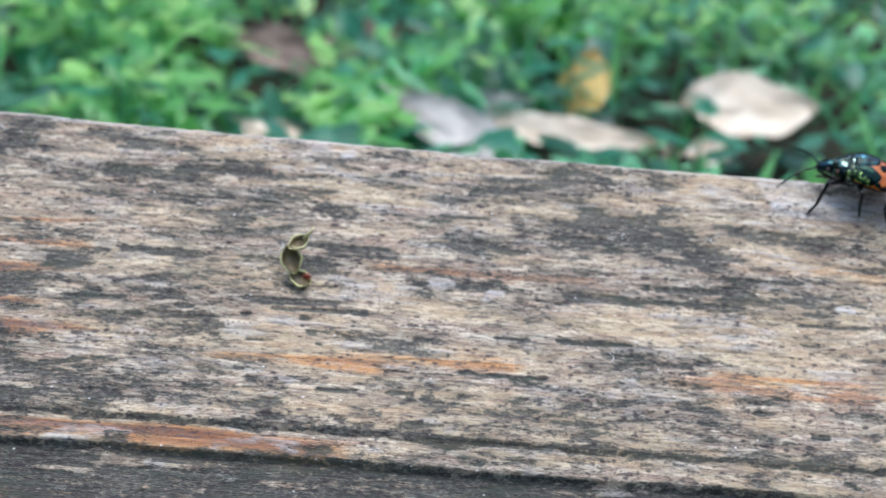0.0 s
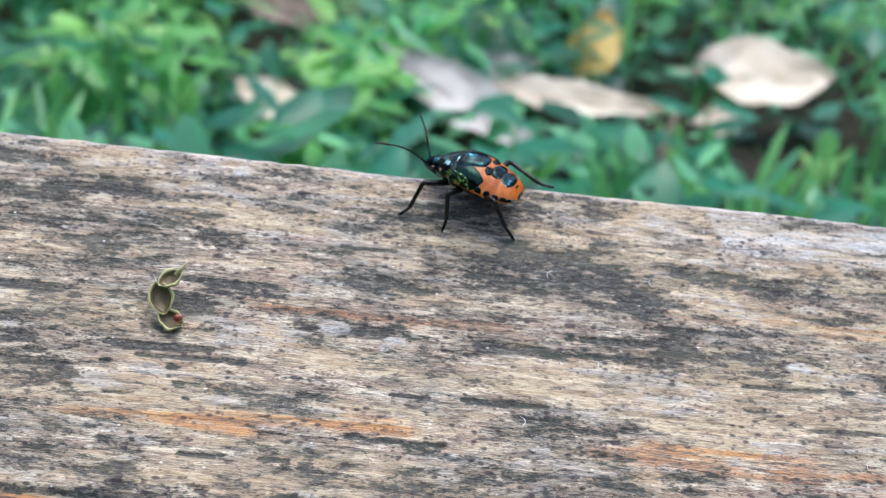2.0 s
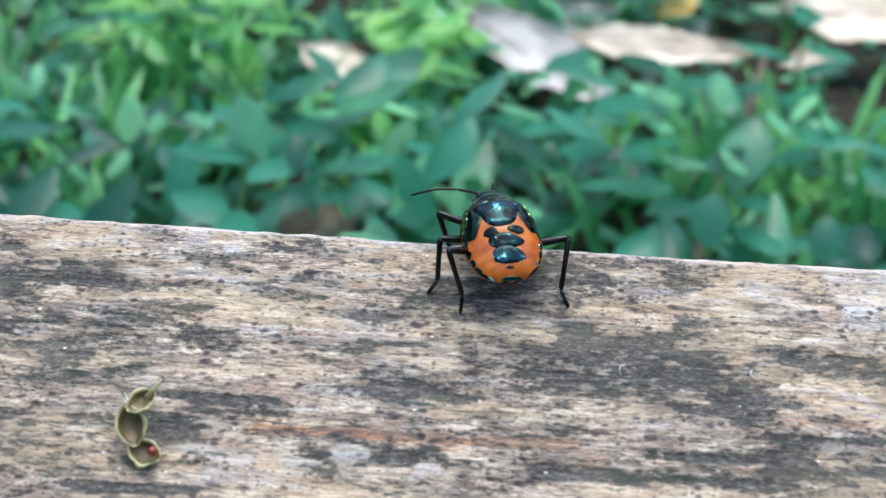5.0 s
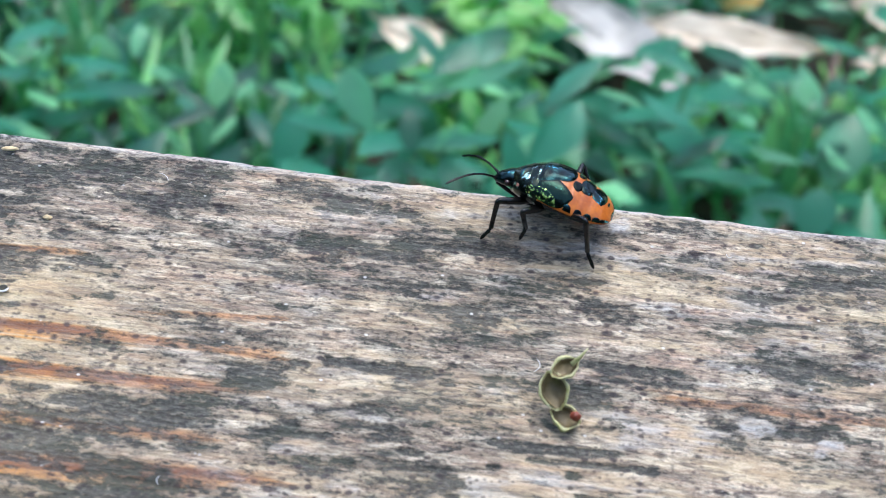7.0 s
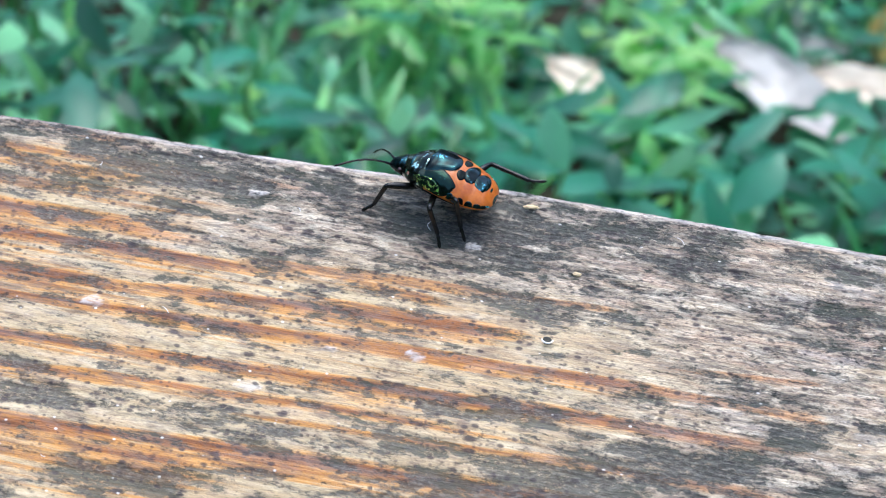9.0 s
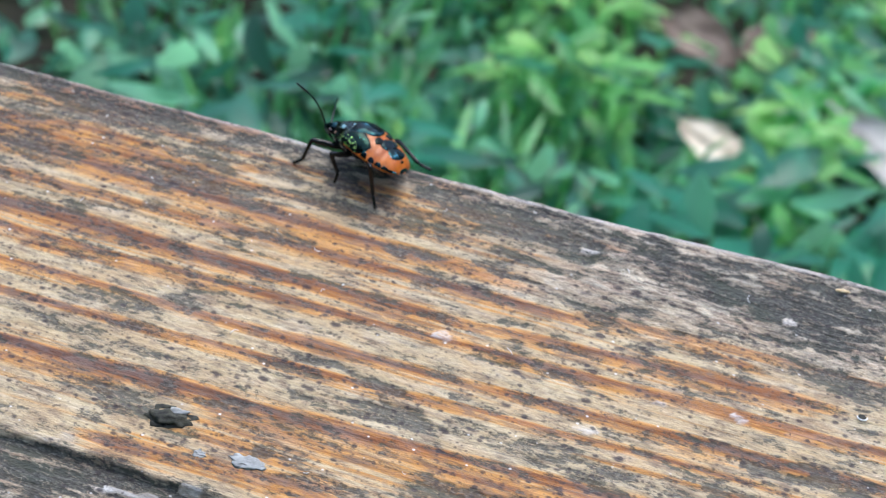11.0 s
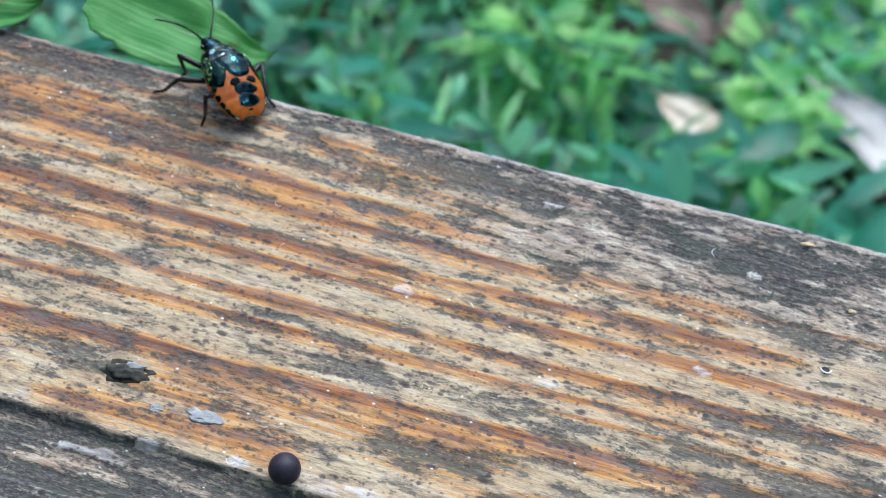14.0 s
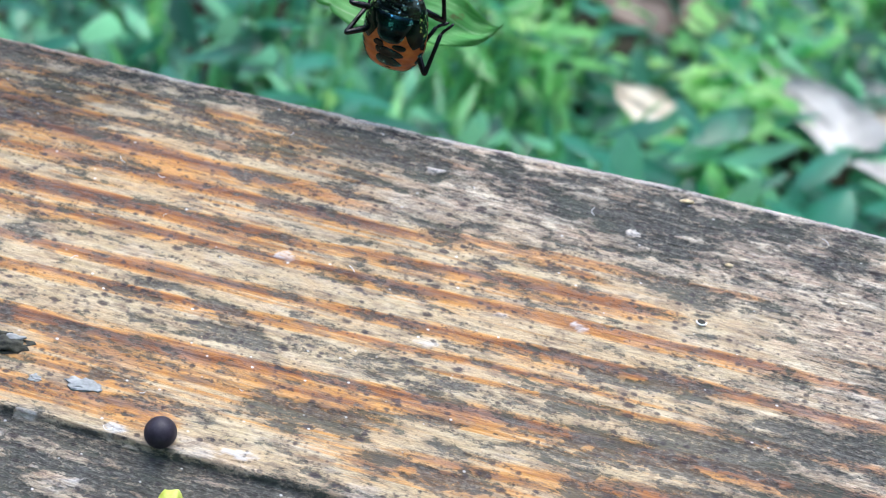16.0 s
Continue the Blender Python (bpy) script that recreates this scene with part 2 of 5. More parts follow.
def plain(name, c0, c1, scale, rough=0.5, spec=0.5, rel=0.0, coat=0.0, stretch=(1, 1, 1), trans=0.0):
    """A two-tone mottled surface."""
    m, nt, bsdf = material(name)
    v = coords(nt, tuple(s*scale for s in stretch))
    n1 = noise_at(nt, v, 1.0, 4, 0.6)
    col = ramp(nt, n1, (0.35, c0), (0.65, c1))
    nt.links.new(col, bsdf.inputs["Base Color"])
    bsdf.inputs["Roughness"].default_value = rough
    bsdf.inputs["Specular IOR Level"].default_value = spec
    bsdf.inputs["Coat Weight"].default_value = coat
    bsdf.inputs["Coat Roughness"].default_value = 0.12
    if rel:
        bump(nt, bsdf, noise_at(nt, v, 2.3, 4, 0.6), 0.6, rel)
    if trans:
        tr = nt.nodes.new("ShaderNodeBsdfTranslucent")
        nt.links.new(col, tr.inputs[0])
        ms = add(nt, "MixShader")
        ms.inputs[0].default_value = trans
        nt.links.new(bsdf.outputs[0], ms.inputs[1])
        nt.links.new(tr.outputs[0], ms.inputs[2])
        nt.links.new(ms.outputs[0], nt.nodes["Material Output"].inputs[0])
    return m


def beetle_metal(name, dark, mid, bright, scale=700.0, at=0.62):
    """Smooth iridescent wing-case metal, softly dented, its scattered bright glints painted into the colour."""
    m, nt, bsdf = material(name)
    n1 = noise_at(nt, coords(nt, (scale, scale, scale)), 1.0, 3, 0.6)
    n0 = noise_at(nt, coords(nt, (420, 420, 420)), 1.0, 1, 0.5)
    col = ramp(nt, n0, (0.40, dark), (0.62, mid))
    # glint colour laid over the metal by noise
    col = mix(nt, stretch(nt, n1, at - 0.03, at + 0.05), col, bright)
    nt.links.new(col, bsdf.inputs["Base Color"])
    bsdf.inputs["Metallic"].default_value = 0.9
    bsdf.inputs["Roughness"].default_value = 0.14
    bsdf.inputs["Coat Weight"].default_value = 0.10
    bsdf.inputs["Coat Roughness"].default_value = 0.05
    hh = calc(nt, 'ADD', calc(nt, 'MULTIPLY', n0, 6.0), n1)
    bump(nt, bsdf, hh, 0.8, 0.00010)
    return m


def leaf_stuff(name, dark, mid, light, trans=0.35, rough=0.38):
    """Foliage that varies from leaf to leaf."""
    m, nt, bsdf = material(name)
    geo = nt.nodes.new("ShaderNodeNewGeometry")
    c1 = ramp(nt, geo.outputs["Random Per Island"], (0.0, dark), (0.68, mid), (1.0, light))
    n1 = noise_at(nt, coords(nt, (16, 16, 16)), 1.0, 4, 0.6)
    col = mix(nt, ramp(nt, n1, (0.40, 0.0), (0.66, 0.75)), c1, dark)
    nt.links.new(col, bsdf.inputs["Base Color"])
    bsdf.inputs["Roughness"].default_value = rough
    bsdf.inputs["Specular IOR Level"].default_value = 0.60
    tr = nt.nodes.new("ShaderNodeBsdfTranslucent")
    nt.links.new(mix(nt, 0.5, col, light), tr.inputs[0])
    ms = add(nt, "MixShader")
    ms.inputs[0].default_value = trans
    nt.links.new(bsdf.outputs[0], ms.inputs[1])
    nt.links.new(tr.outputs[0], ms.inputs[2])
    nt.links.new(ms.outputs[0], nt.nodes["Material Output"].inputs[0])
    return m


def blade_leaf():
    """Green leaf with fine parallel veins, pale scuffs and a few brown spots."""
    m, nt, bsdf = material("green blade leaf")
    n1 = noise_at(nt, coords(nt, (14, 1500, 40)), 1.0, 3, 0.5)
    n0 = noise_at(nt, coords(nt, (60, 130, 60)), 1.0, 4, 0.6)
    n2 = noise_at(nt, coords(nt, (120, 900, 110)), 1.0, 5, 0.65)
    col = ramp(nt, n1, (0.34, (0.075, 0.300, 0.070)), (0.52, (0.110, 0.410, 0.100)), (0.64, (0.170, 0.490, 0.150)), (0.70, (0.42, 0.62, 0.34)))
    col = mix(nt, ramp(nt, n0, (0.42, 0.0), (0.66, 0.55)), col, (0.075, 0.260, 0.045))
    col = mix(nt, ramp(nt, n2, (0.62, 0.0), (0.70, 0.65)), col, (0.50, 0.64, 0.44))
    col = mix(nt, ramp(nt, noise_at(nt, coords(nt, (260, 260, 260)), 1.0, 3, 0.6), (0.68, 0.0), (0.73, 0.8)), col, (0.15, 0.08, 0.03))
    nt.links.new(col, bsdf.inputs["Base Color"])
    bsdf.inputs["Roughness"].default_value = 0.42
    bsdf.inputs["Specular IOR Level"].default_value = 0.30
    bump(nt, bsdf, n1, 0.6, 0.0003)
    tr = nt.nodes.new("ShaderNodeBsdfTranslucent")
    nt.links.new(mix(nt, 0.4, col, (0.28, 0.62, 0.14)), tr.inputs[0])
    ms = add(nt, "MixShader")
    ms.inputs[0].default_value = 0.40
    nt.links.new(bsdf.outputs[0], ms.inputs[1])
    nt.links.new(tr.outputs[0], ms.inputs[2])
    nt.links.new(ms.outputs[0], nt.nodes["Material Output"].inputs[0])
    return m


WOOD = weathered_wood()
SOIL = plain("soil", (0.012, 0.012, 0.008), (0.035, 0.030, 0.018), 40, 0.9, 0.2, rel=0.01)
TEAL = beetle_metal("teal wing case", (0.003, 0.009, 0.010), (0.016, 0.070, 0.078), (0.20, 0.60, 0.68), 900, 0.63)
DARKM = beetle_metal("dark bronze wing case", (0.002, 0.005, 0.004), (0.008, 0.026, 0.020), (0.06, 0.30, 0.28), 900, 0.67)
BRONZE = beetle_metal("bronze collar", (0.005, 0.014, 0.013), (0.070, 0.085, 0.055), (0.45, 0.66, 0.58), 1500, 0.60)
GOLDM = beetle_metal("golden green flank", (0.004, 0.010, 0.008), (0.010, 0.036, 0.022), (0.70, 0.95, 0.28), 2600, 0.56)
PINK = plain("dull pink cuticle", (0.20, 0.075, 0.05), (0.38, 0.18, 0.13), 1500, 0.4, 0.5)
ORANGE = plain("orange cuticle", (0.34, 0.072, 0.008), (0.56, 0.155, 0.018), 700, 0.32, 0.35, coat=0.15, rel=0.00003)
BLACKLEG = plain("black leg", (0.002, 0.002, 0.002), (0.006, 0.006, 0.006), 2500, 0.15, 0.30, coat=0.06)
EYE = plain("dark red eye", (0.014, 0.006, 0.006), (0.03, 0.010, 0.009), 3000, 0.2, 0.6)
LEAFM = blade_leaf()
HUSK_OUT = plain("green yellow husk", (0.46, 0.46, 0.18), (0.74, 0.71, 0.42), 900, 0.45, rel=0.00006, trans=0.25)
HUSK_IN = plain("brown husk lining", (0.10, 0.075, 0.03), (0.20, 0.15, 0.07), 900, 0.5)
HUSK_RED = plain("dark red spot", (0.16, 0.03, 0.015), (0.28, 0.06, 0.03), 1500, 0.35)
SEED = plain("black seed", (0.016, 0.013, 0.022), (0.032, 0.025, 0.038), 1800, 0.5, 0.35, rel=0.00003)
CHIP = plain("pale wood chip", (0.62, 0.46, 0.25), (0.80, 0.66, 0.42), 900, 0.6, rel=0.00006)
CORK = plain("dark knot bark", (0.014, 0.015, 0.012), (0.075, 0.072, 0.050), 900, 0.8, rel=0.0002)
LICHEN = plain("grey lichen crust", (0.24, 0.25, 0.24), (0.42, 0.43, 0.42), 700, 0.8, rel=0.0001)
LINT = plain("white lint", (0.75, 0.75, 0.76), (0.9, 0.9, 0.9), 900, 0.6)
RUST = plain("red brown scrap", (0.16, 0.045, 0.02), (0.34, 0.12, 0.06), 900, 0.6, rel=0.0001)
BUD = plain("yellow green bud", (0.52, 0.60, 0.06), (0.72, 0.78, 0.20), 700, 0.5, rel=0.0001, trans=0.2)
BUD_DARK = plain("dull green pod", (0.22, 0.27, 0.09), (0.42, 0.46, 0.20), 1200, 0.5, rel=0.0001)
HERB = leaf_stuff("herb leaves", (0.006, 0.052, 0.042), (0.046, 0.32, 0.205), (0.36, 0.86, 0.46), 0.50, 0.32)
GRASS = leaf_stuff("grass blades", (0.02, 0.14, 0.045), (0.085, 0.42, 0.165), (0.34, 0.82, 0.28))
# for pale shoots, and for sunlit patches painted as lighter leaves
PALE_SUNLIT = leaf_stuff("pale shoots and sunlit leaves", (0.07, 0.34, 0.10), (0.24, 0.66, 0.18), (0.60, 0.92, 0.36), 0.55, 0.34)
STEMM = plain("green stem", (0.05, 0.14, 0.03), (0.12, 0.26, 0.06), 60, 0.5)
DEAD_PALE = plain("pale dead leaf", (0.50, 0.41, 0.29), (0.74, 0.66, 0.53), 30, 0.6, rel=0.002)
DEAD_GREY = plain("grey dead leaf", (0.34, 0.32, 0.29), (0.58, 0.55, 0.51), 40, 0.55, rel=0.002)
DEAD_YEL = plain("yellow dead leaf", (0.45, 0.28, 0.06), (0.62, 0.44, 0.14), 30, 0.55, rel=0.002)
DEAD_BRN = plain("brown dead leaf", (0.10, 0.065, 0.045), (0.19, 0.14, 0.10), 30, 0.6, rel=0.002)
POSTM = plain("dark post wood", (0.06, 0.045, 0.03), (0.16, 0.12, 0.08), 40, 0.8, rel=0.001, stretch=(1, 1, 0.1))
TREES = leaf_stuff("tree foliage", (0.010, 0.040, 0.012), (0.022, 0.075, 0.022), (0.05, 0.13, 0.03), 0.25, 0.6)

# ---------------------------------------------------------------- ground


def build_ground():
    n = 90
    xs = np.concatenate((np.linspace(-400, -1.2, 12), np.linspace(-1.0, 1.4, n), np.linspace(1.6, 400, 12)))
    ys = np.concatenate((np.linspace(-400, -0.6, 12), np.linspace(-0.4, 2.2, n), np.linspace(2.5, 400, 12)))
    gx, gy = np.meshgrid(xs, ys)
    near = np.exp(-((gx/2)**2 + ((gy - 0.8)/2)**2))
    gz = 0.02*(fractal(gx*6 + 900, gy*6 + 900, 3) - 0.5)*near
    verts = np.stack([gx, gy, gz], -1).reshape(-1, 3)
    w = len(xs)
    faces = [(j*w + i, j*w + i + 1, (j + 1)*w + i + 1, (j + 1)*w + i) for j in range(len(ys) - 1) for i in range(w - 1)]
    me = bpy.data.meshes.new("ground")
    me.from_pydata(verts.tolist(), [], faces)
    me.materials.append(SOIL)
    tagged(new("ground", me), "dark bare soil under the weeds", "ground", kind="structure")


# ---------------------------------------------------------------- the board

# late-wood bands: u0, v0, u1, v1, half width, strength (centimetres along and across the board)
BANDS = [
    (-14.0, -0.86, -9.2, -0.70, 0.10, 0.9), (-14.0, -1.22, -4.4, -1.18, 0.13, 0.85), (-9.6, -0.92, -4.0, -0.80, 0.07, 0.6),
    (-14.0, -1.74, -3.2, -1.50, 0.08, 0.9), (-14.0, -2.16, -4.4, -1.99, 0.11, 1.0), (-4.7, -1.98, -0.3, -1.80, 0.10, 1.0),
    (-14.0, -2.52, -4.4, -2.34, 0.08, 0.9), (-4.7, -2.34, 1.2, -2.12, 0.10, 1.0), (0.9, -2.16, 3.0, -2.16, 0.06, 0.6),
]
BANDS += [
    (-14.0, -3.04, -4.2, -2.78, 0.09, 0.9), (-4.5, -2.78, 2.5, -2.56, 0.09, 0.95), (-14.0, -3.50, -1.1, -2.99, 0.07, 0.75),
    (-14.0, -4.12, -7.1, -3.86, 0.11, 0.95), (-7.5, -3.87, -3.8, -3.74, 0.10, 1.0), (-4.2, -3.74, 3.0, -3.44, 0.13, 1.0),
    (-14.0, -0.46, -3.4, -0.40, 0.08, 0.65), (-3.5, -1.42, 0.6, -1.30, 0.07, 0.7), (-3.0, -3.28, 2.4, -3.08, 0.06, 0.7),
]
FIELDS = [
    (-7.4, -4.10, -3.2, -4.02, 0.34, 0.50), (-10.6, -4.18, -8.2, -4.06, 0.16, 0.62), (-8.4, -4.78, -5.3, -4.60, 0.15, 0.72),
    (-3.4, -4.50, 1.5, -3.90, 0.22, 0.5), (1.2, -1.90, 2.9, -1.76, 0.05, 0.5), (-10.4, -2.56, -7.6, -2.51, 0.06, 0.6),
    (6.3, -2.12, 8.6, -2.14, 0.06, 0.9), (8.0, -2.12, 9.9, -2.06, 0.06, 0.7), (4.6, -3.78, 8.4, -3.48, 0.10, 0.62),
]
FIELDS += [
    (10.3, -3.52, 12.8, -3.44, 0.11, 0.7), (12.4, -1.53, 14.6, -1.60, 0.08, 0.5), (2.0, -4.84, 6.4, -4.86, 0.13, 1.0),
    (8.4, -2.70, 10.4, -2.62, 0.06, 0.4), (10.4, -3.50, 16.6, -3.62, 0.12, 0.95), (11.0, -1.66, 15.6, -1.66, 0.07, 0.6), (5.0, -3.72, 8.6, -3.50, 0.09, 0.8), (2.2, -5.75, 3.9, -5.75, 0.14, 1.0), (-3.3, -1.36, -1.2, -1.54, 0.06, 0.65),
]
# mould patches: u, v, half length, half width, strength
MOULD_RIGHT = [
    (7.80, -1.66, 0.36, 0.16, 0.60), (10.2, -1.42, 0.80, 0.30, 0.42), (11.12, -1.72, 0.34, 0.26, 0.55), (9.6, -1.0, 1.7, 0.45, 0.26),
    (5.15, -1.60, 0.60, 0.18, 0.48), (7.4, -0.88, 0.9, 0.12, 0.35), (5.6, -2.27, 0.45, 0.18, 0.5),
    (7.82, -3.72, 0.15, 0.06, 1.0), (4.76, -0.72, 0.4, 0.11, 0.55), (10.0, -2.36, 0.6, 0.08, 0.62), (4.0, -0.74, 0.32, 0.13, 0.7),
    (12.5, -1.05, 0.9, 0.14, 0.5), (15.5, -1.0, 1.0, 0.25, 0.4), (4.06, -2.24, 0.5, 0.07, 0.8), (4.2, -4.3, 1.2, 0.20, 0.45),
    (6.4, -3.28, 0.6, 0.10, 0.6), (9.2, -4.2, 0.9, 0.12, 0.45),
]
MOULD_LEFT = [
    (0.3, -3.35, 0.8, 0.22, 0.5), (1.3, -2.95, 0.8, 0.2, 0.45), (-1.0, -3.62, 0.8, 0.13, 0.45), (0.9, -3.9, 0.9, 0.2, 0.5),
    (-0.28, -1.50, 0.36, 0.15, 0.80), (1.55, -0.60, 0.55, 0.14, 0.55), (-1.4, -0.60, 1.2, 0.24, 0.55), (-4.5, -0.42, 1.3, 0.22, 0.58),
    (-3.7, -2.42, 0.10, 0.10, 0.8), (-0.45, -2.85, 0.9, 0.07, 0.75), (-8.76, -3.04, 0.5, 0.13, 0.62), (-6.36, -3.11, 0.4, 0.06, 0.75),
]
MOULD_LEFT += [
    (-8.3, -4.24, 0.8, 0.18, 0.58), (-5.1, -3.50, 0.3, 0.09, 0.75), (-4.1, -4.2, 0.6, 0.18, 0.55), (-10.2, -0.35, 0.9, 0.20, 0.45),
    (-2.9, -1.30, 0.6, 0.14, 0.5), (3.1, -0.83, 0.35, 0.11, 0.6), (-5.5, -3.18, 0.25, 0.08, 0.7), (2.6, -2.44, 0.32, 0.10, 0.8),
    (-5.9, -2.46, 0.3, 0.05, 0.7), (3.08, -2.88, 0.12, 0.09, 0.8), (3.5, -0.36, 0.7, 0.09, 0.55),
]
MOULD_MORE = [
    (15.09, -2.86, 0.30, 0.13, 0.9), (14.85, -0.38, 0.36, 0.12, 0.6), (9.4, -2.41, 0.5, 0.09, 0.55), (8.15, -1.66, 0.5, 0.13, 0.5),
    (-9.2, -3.62, 0.35, 0.08, 0.7), (-8.65, -1.13, 0.4, 0.14, 0.6), (-4.3, -0.91, 0.35, 0.07, 0.7), (-3.55, -1.37, 0.30, 0.10, 0.7),
    (-4.99, -2.11, 0.16, 0.05, 0.75), (-4.15, -1.83, 0.18, 0.06, 0.8), (-5.31, -1.51, 0.20, 0.06, 0.8), (-3.90, -4.21, 0.5, 0.14, 0.7),
    (-5.45, -3.18, 0.25, 0.10, 0.8), (-5.02, -3.44, 0.26, 0.08, 0.8), (15.6, -4.0, 1.3, 0.16, 0.6), (-0.75, -0.50, 0.30, 0.10, 0.7),
]
# long black checks in the grain
CHECKS = [
    (6.0, 8.6, -4.1, 0.025), (9.5, 11.8, -4.0, 0.03), (12.2, 13.6, -2.55, 0.022), (10.8, 12.6, -2.9, 0.02), (14.4, 16.4, -4.1, 0.025),
    (7.0, 8.2, -1.2, 0.02), (11.6, 13.2, -1.9, 0.022), (13.6, 15.6, -0.85, 0.02), (5.4, 6.8, -1.9, 0.022), (4.4, 5.9, -3.1, 0.03),
    (9.75, 11.2, -2.17, 0.030), (4.8, 6.3, -2.83, 0.026), (5.1, 6.6, -2.97, 0.025), (8.0, 8.9, -3.72, 0.022), (13.0, 15.0, -3.05, 0.026),
]
CHECKS += [
    (-1.8, 0.3, -2.83, 0.030), (1.2, 2.4, -2.86, 0.026), (2.7, 3.9, -3.0, 0.026), (3.3, 4.3, -2.19, 0.03), (-1.9, -0.4, -0.62, 0.035),
    (14.0, 16.0, -1.35, 0.024), (15.2, 16.9, -2.1, 0.024), (5.0, 7.2, -3.45, 0.02), (-2.4, -0.9, -3.2, 0.02), (9.0, 10.0, -3.12, 0.02),
]
CHECKS += [
    (14.93, 16.71, -3.17, 0.032), (14.08, 14.64, -2.17, 0.030), (15.57, 16.25, -2.28, 0.028), (11.95, 12.4, -4.25, 0.034), (12.6, 13.2, -3.42, 0.024),
    (8.2, 9.8, -3.15, 0.024), (4.7, 6.2, -2.87, 0.034),
]


# thin grey lichen crusts: u, v, half length, half width
CRUSTS = [(7.50, -2.34, 0.20, 0.11), (-3.0, -2.96, 0.16, 0.06), (6.05, -0.22, 0.16, 0.08), (12.9, -2.3, 0.16, 0.06), (-5.98, -4.98, 0.14, 0.07),
          (-6.95, -5.05, 0.14, 0.06), (-4.95, -2.32, 0.09, 0.04), (-4.6, -4.85, 0.20, 0.07), (-2.2, -2.32, 0.10, 0.04), (-7.6, -5.3, 0.5, 0.05),
          (-1.3, -2.30, 0.12, 0.04), (8.2, -2.5, 0.14, 0.05), (-0.9, -0.75, 0.12, 0.05), (-3.6, -0.5, 0.12, 0.05)]


def board_stains(u, v):
    """Brown, mould and bleached weights over the board, in centimetres; the bleached one also paints the lit far edge.
    """
    wob = 0.10*(fractal(u*0.5 + 40, v*2 + 40, 11, 3) - 0.5)
    brown = np.zeros_like(u)
    for u0, v0, u1, v1, hw, s in BANDS + FIELDS:
        f = (u - u0)/(u1 - u0)
        line = v0 + (v1 - v0)*np.clip(f, 0, 1) + wob
        ends = smooth01(f, -0.10, 0.12)*(1 - smooth01(f, 0.88, 1.10))
        far = float(u0 > 2.5)
        width = (1.05 + 1.0*far)*hw*(0.55 + 0.9*fractal(u*0.9 + 90, u*0 + v0*7 + 50, 21, 2))
        d = (v - line)/width
        body = np.where(d > 0, np.exp(-(d/0.55)**2), np.exp(-np.abs(d/1.15)**1.6))
        patchy = smooth01(fractal(u*1.1 + 33 + u0, v*7 + 44, 341, 4), 0.22, 0.56) if far else 1.0
        brown = np.maximum(brown, s*(1 - 0.40*far)*ends*body*patchy)
    rings = 0.5 + 0.5*np.sin((v + wob*0.6 + 0.02*u)*34)
    left = 1 - smooth01(u, 0.5, 4.5)
    lines = smooth01(fractal(u*0.13 + 50, v*8 + 50, 301, 4), 0.50, 0.70)
    brown = np.clip(brown*(0.80 + 0.4*lines) + 0.07*left*rings**2*smooth01(-v, 0.4, 1.2) + 0.13*left*lines*smooth01(-v, 0.2, 0.9), 0, 1)
    soft = fractal(u*1.3 + 30, v*4.2 + 30, 31, 4)
    grain = fractal(u*2.2 + 30, v*16 + 30, 41, 3)
    dabs = smooth01(fractal(u*1.5 + 15, v*5.5 + 25, 321, 4), 0.59, 0.66)
    mould = 0.24*smooth01(soft, 0.52, 0.74) + 0.18*smooth01(grain, 0.55, 0.8) + 0.30*dabs*(1 - 0.3*left)
    warp_u = u + 0.35*(fractal(u*2 + 3, v*5 + 70, 51, 3) - 0.5)
    warp_v = v + 0.22*(fractal(u*2.4 + 60, v*5 + 9, 61, 3) - 0.5)
    for u0, v0, ru, rv, s in MOULD_RIGHT + MOULD_LEFT + MOULD_MORE:
        mould = mould + s*np.exp(-(np.abs((warp_u - u0)/ru)**2.4 + np.abs((warp_v - v0)/rv)**2.4))
    for u0, u1, v0, hw in CHECKS:
        f = (u - u0)/(u1 - u0)
        line = v0 + 0.02*(u - u0) + wob*0.5
        gap = smooth01(fractal(u*2.5 + 7*v0, u*0 + 8, 81, 3), 0.40, 0.56)
        mould = mould + 1.8*smooth01(f, -0.02, 0.05)*(1 - smooth01(f, 0.9, 1.02))*np.exp(-((v - line)/hw)**2)*gap
    # grey-black weathering along the far edge and below the split at the near side
    edge = smooth01(v, -0.95 - 0.3*fractal(u*0.8 + 5, u*0 + 3, 71, 2), -0.15)
    rough = smooth01(fractal(u*2.3 + 12, v*9 + 12, 331, 5), 0.46, 0.60)
    mould = mould + 0.30*edge*rough*(1 - smooth01(u, 0.0, 1.6)) + 0.06*edge
    grey = smooth01(v + 0.35*u, -2.6, -1.2)*smooth01(u, -4.0, -0.5)*(1 - smooth01(u, -0.2, 1.8))*smooth01(v, -3.0, -1.8)
    mould = mould + grey*(0.08 + 0.32*smooth01(fractal(u*2.4 + 6, v*9 + 61, 351, 5), 0.45, 0.62))
    low = smooth01(-v, 4.98, 5.10)*(0.25 + 0.75*smooth01(fractal(u*0.9 + 20, v*9 + 20, 91, 4), 0.36, 0.62))
    worn = (1 - smooth01(u, -7.0, -3.5))*smooth01(v, -2.5, -1.1)
    brown = np.maximum(brown, 0.56*worn*smooth01(fractal(u*0.55 + 14, v*3.4 + 9, 401, 5), 0.36, 0.62))
    mould = mould + worn*0.40*smooth01(fractal(u*1.2 + 3, v*4.6 + 31, 411, 5), 0.44, 0.60)
    mould = mould + 0.38*left*smooth01(fractal(u*1.9 + 23, v*7.5 + 13, 421, 5), 0.52, 0.62)
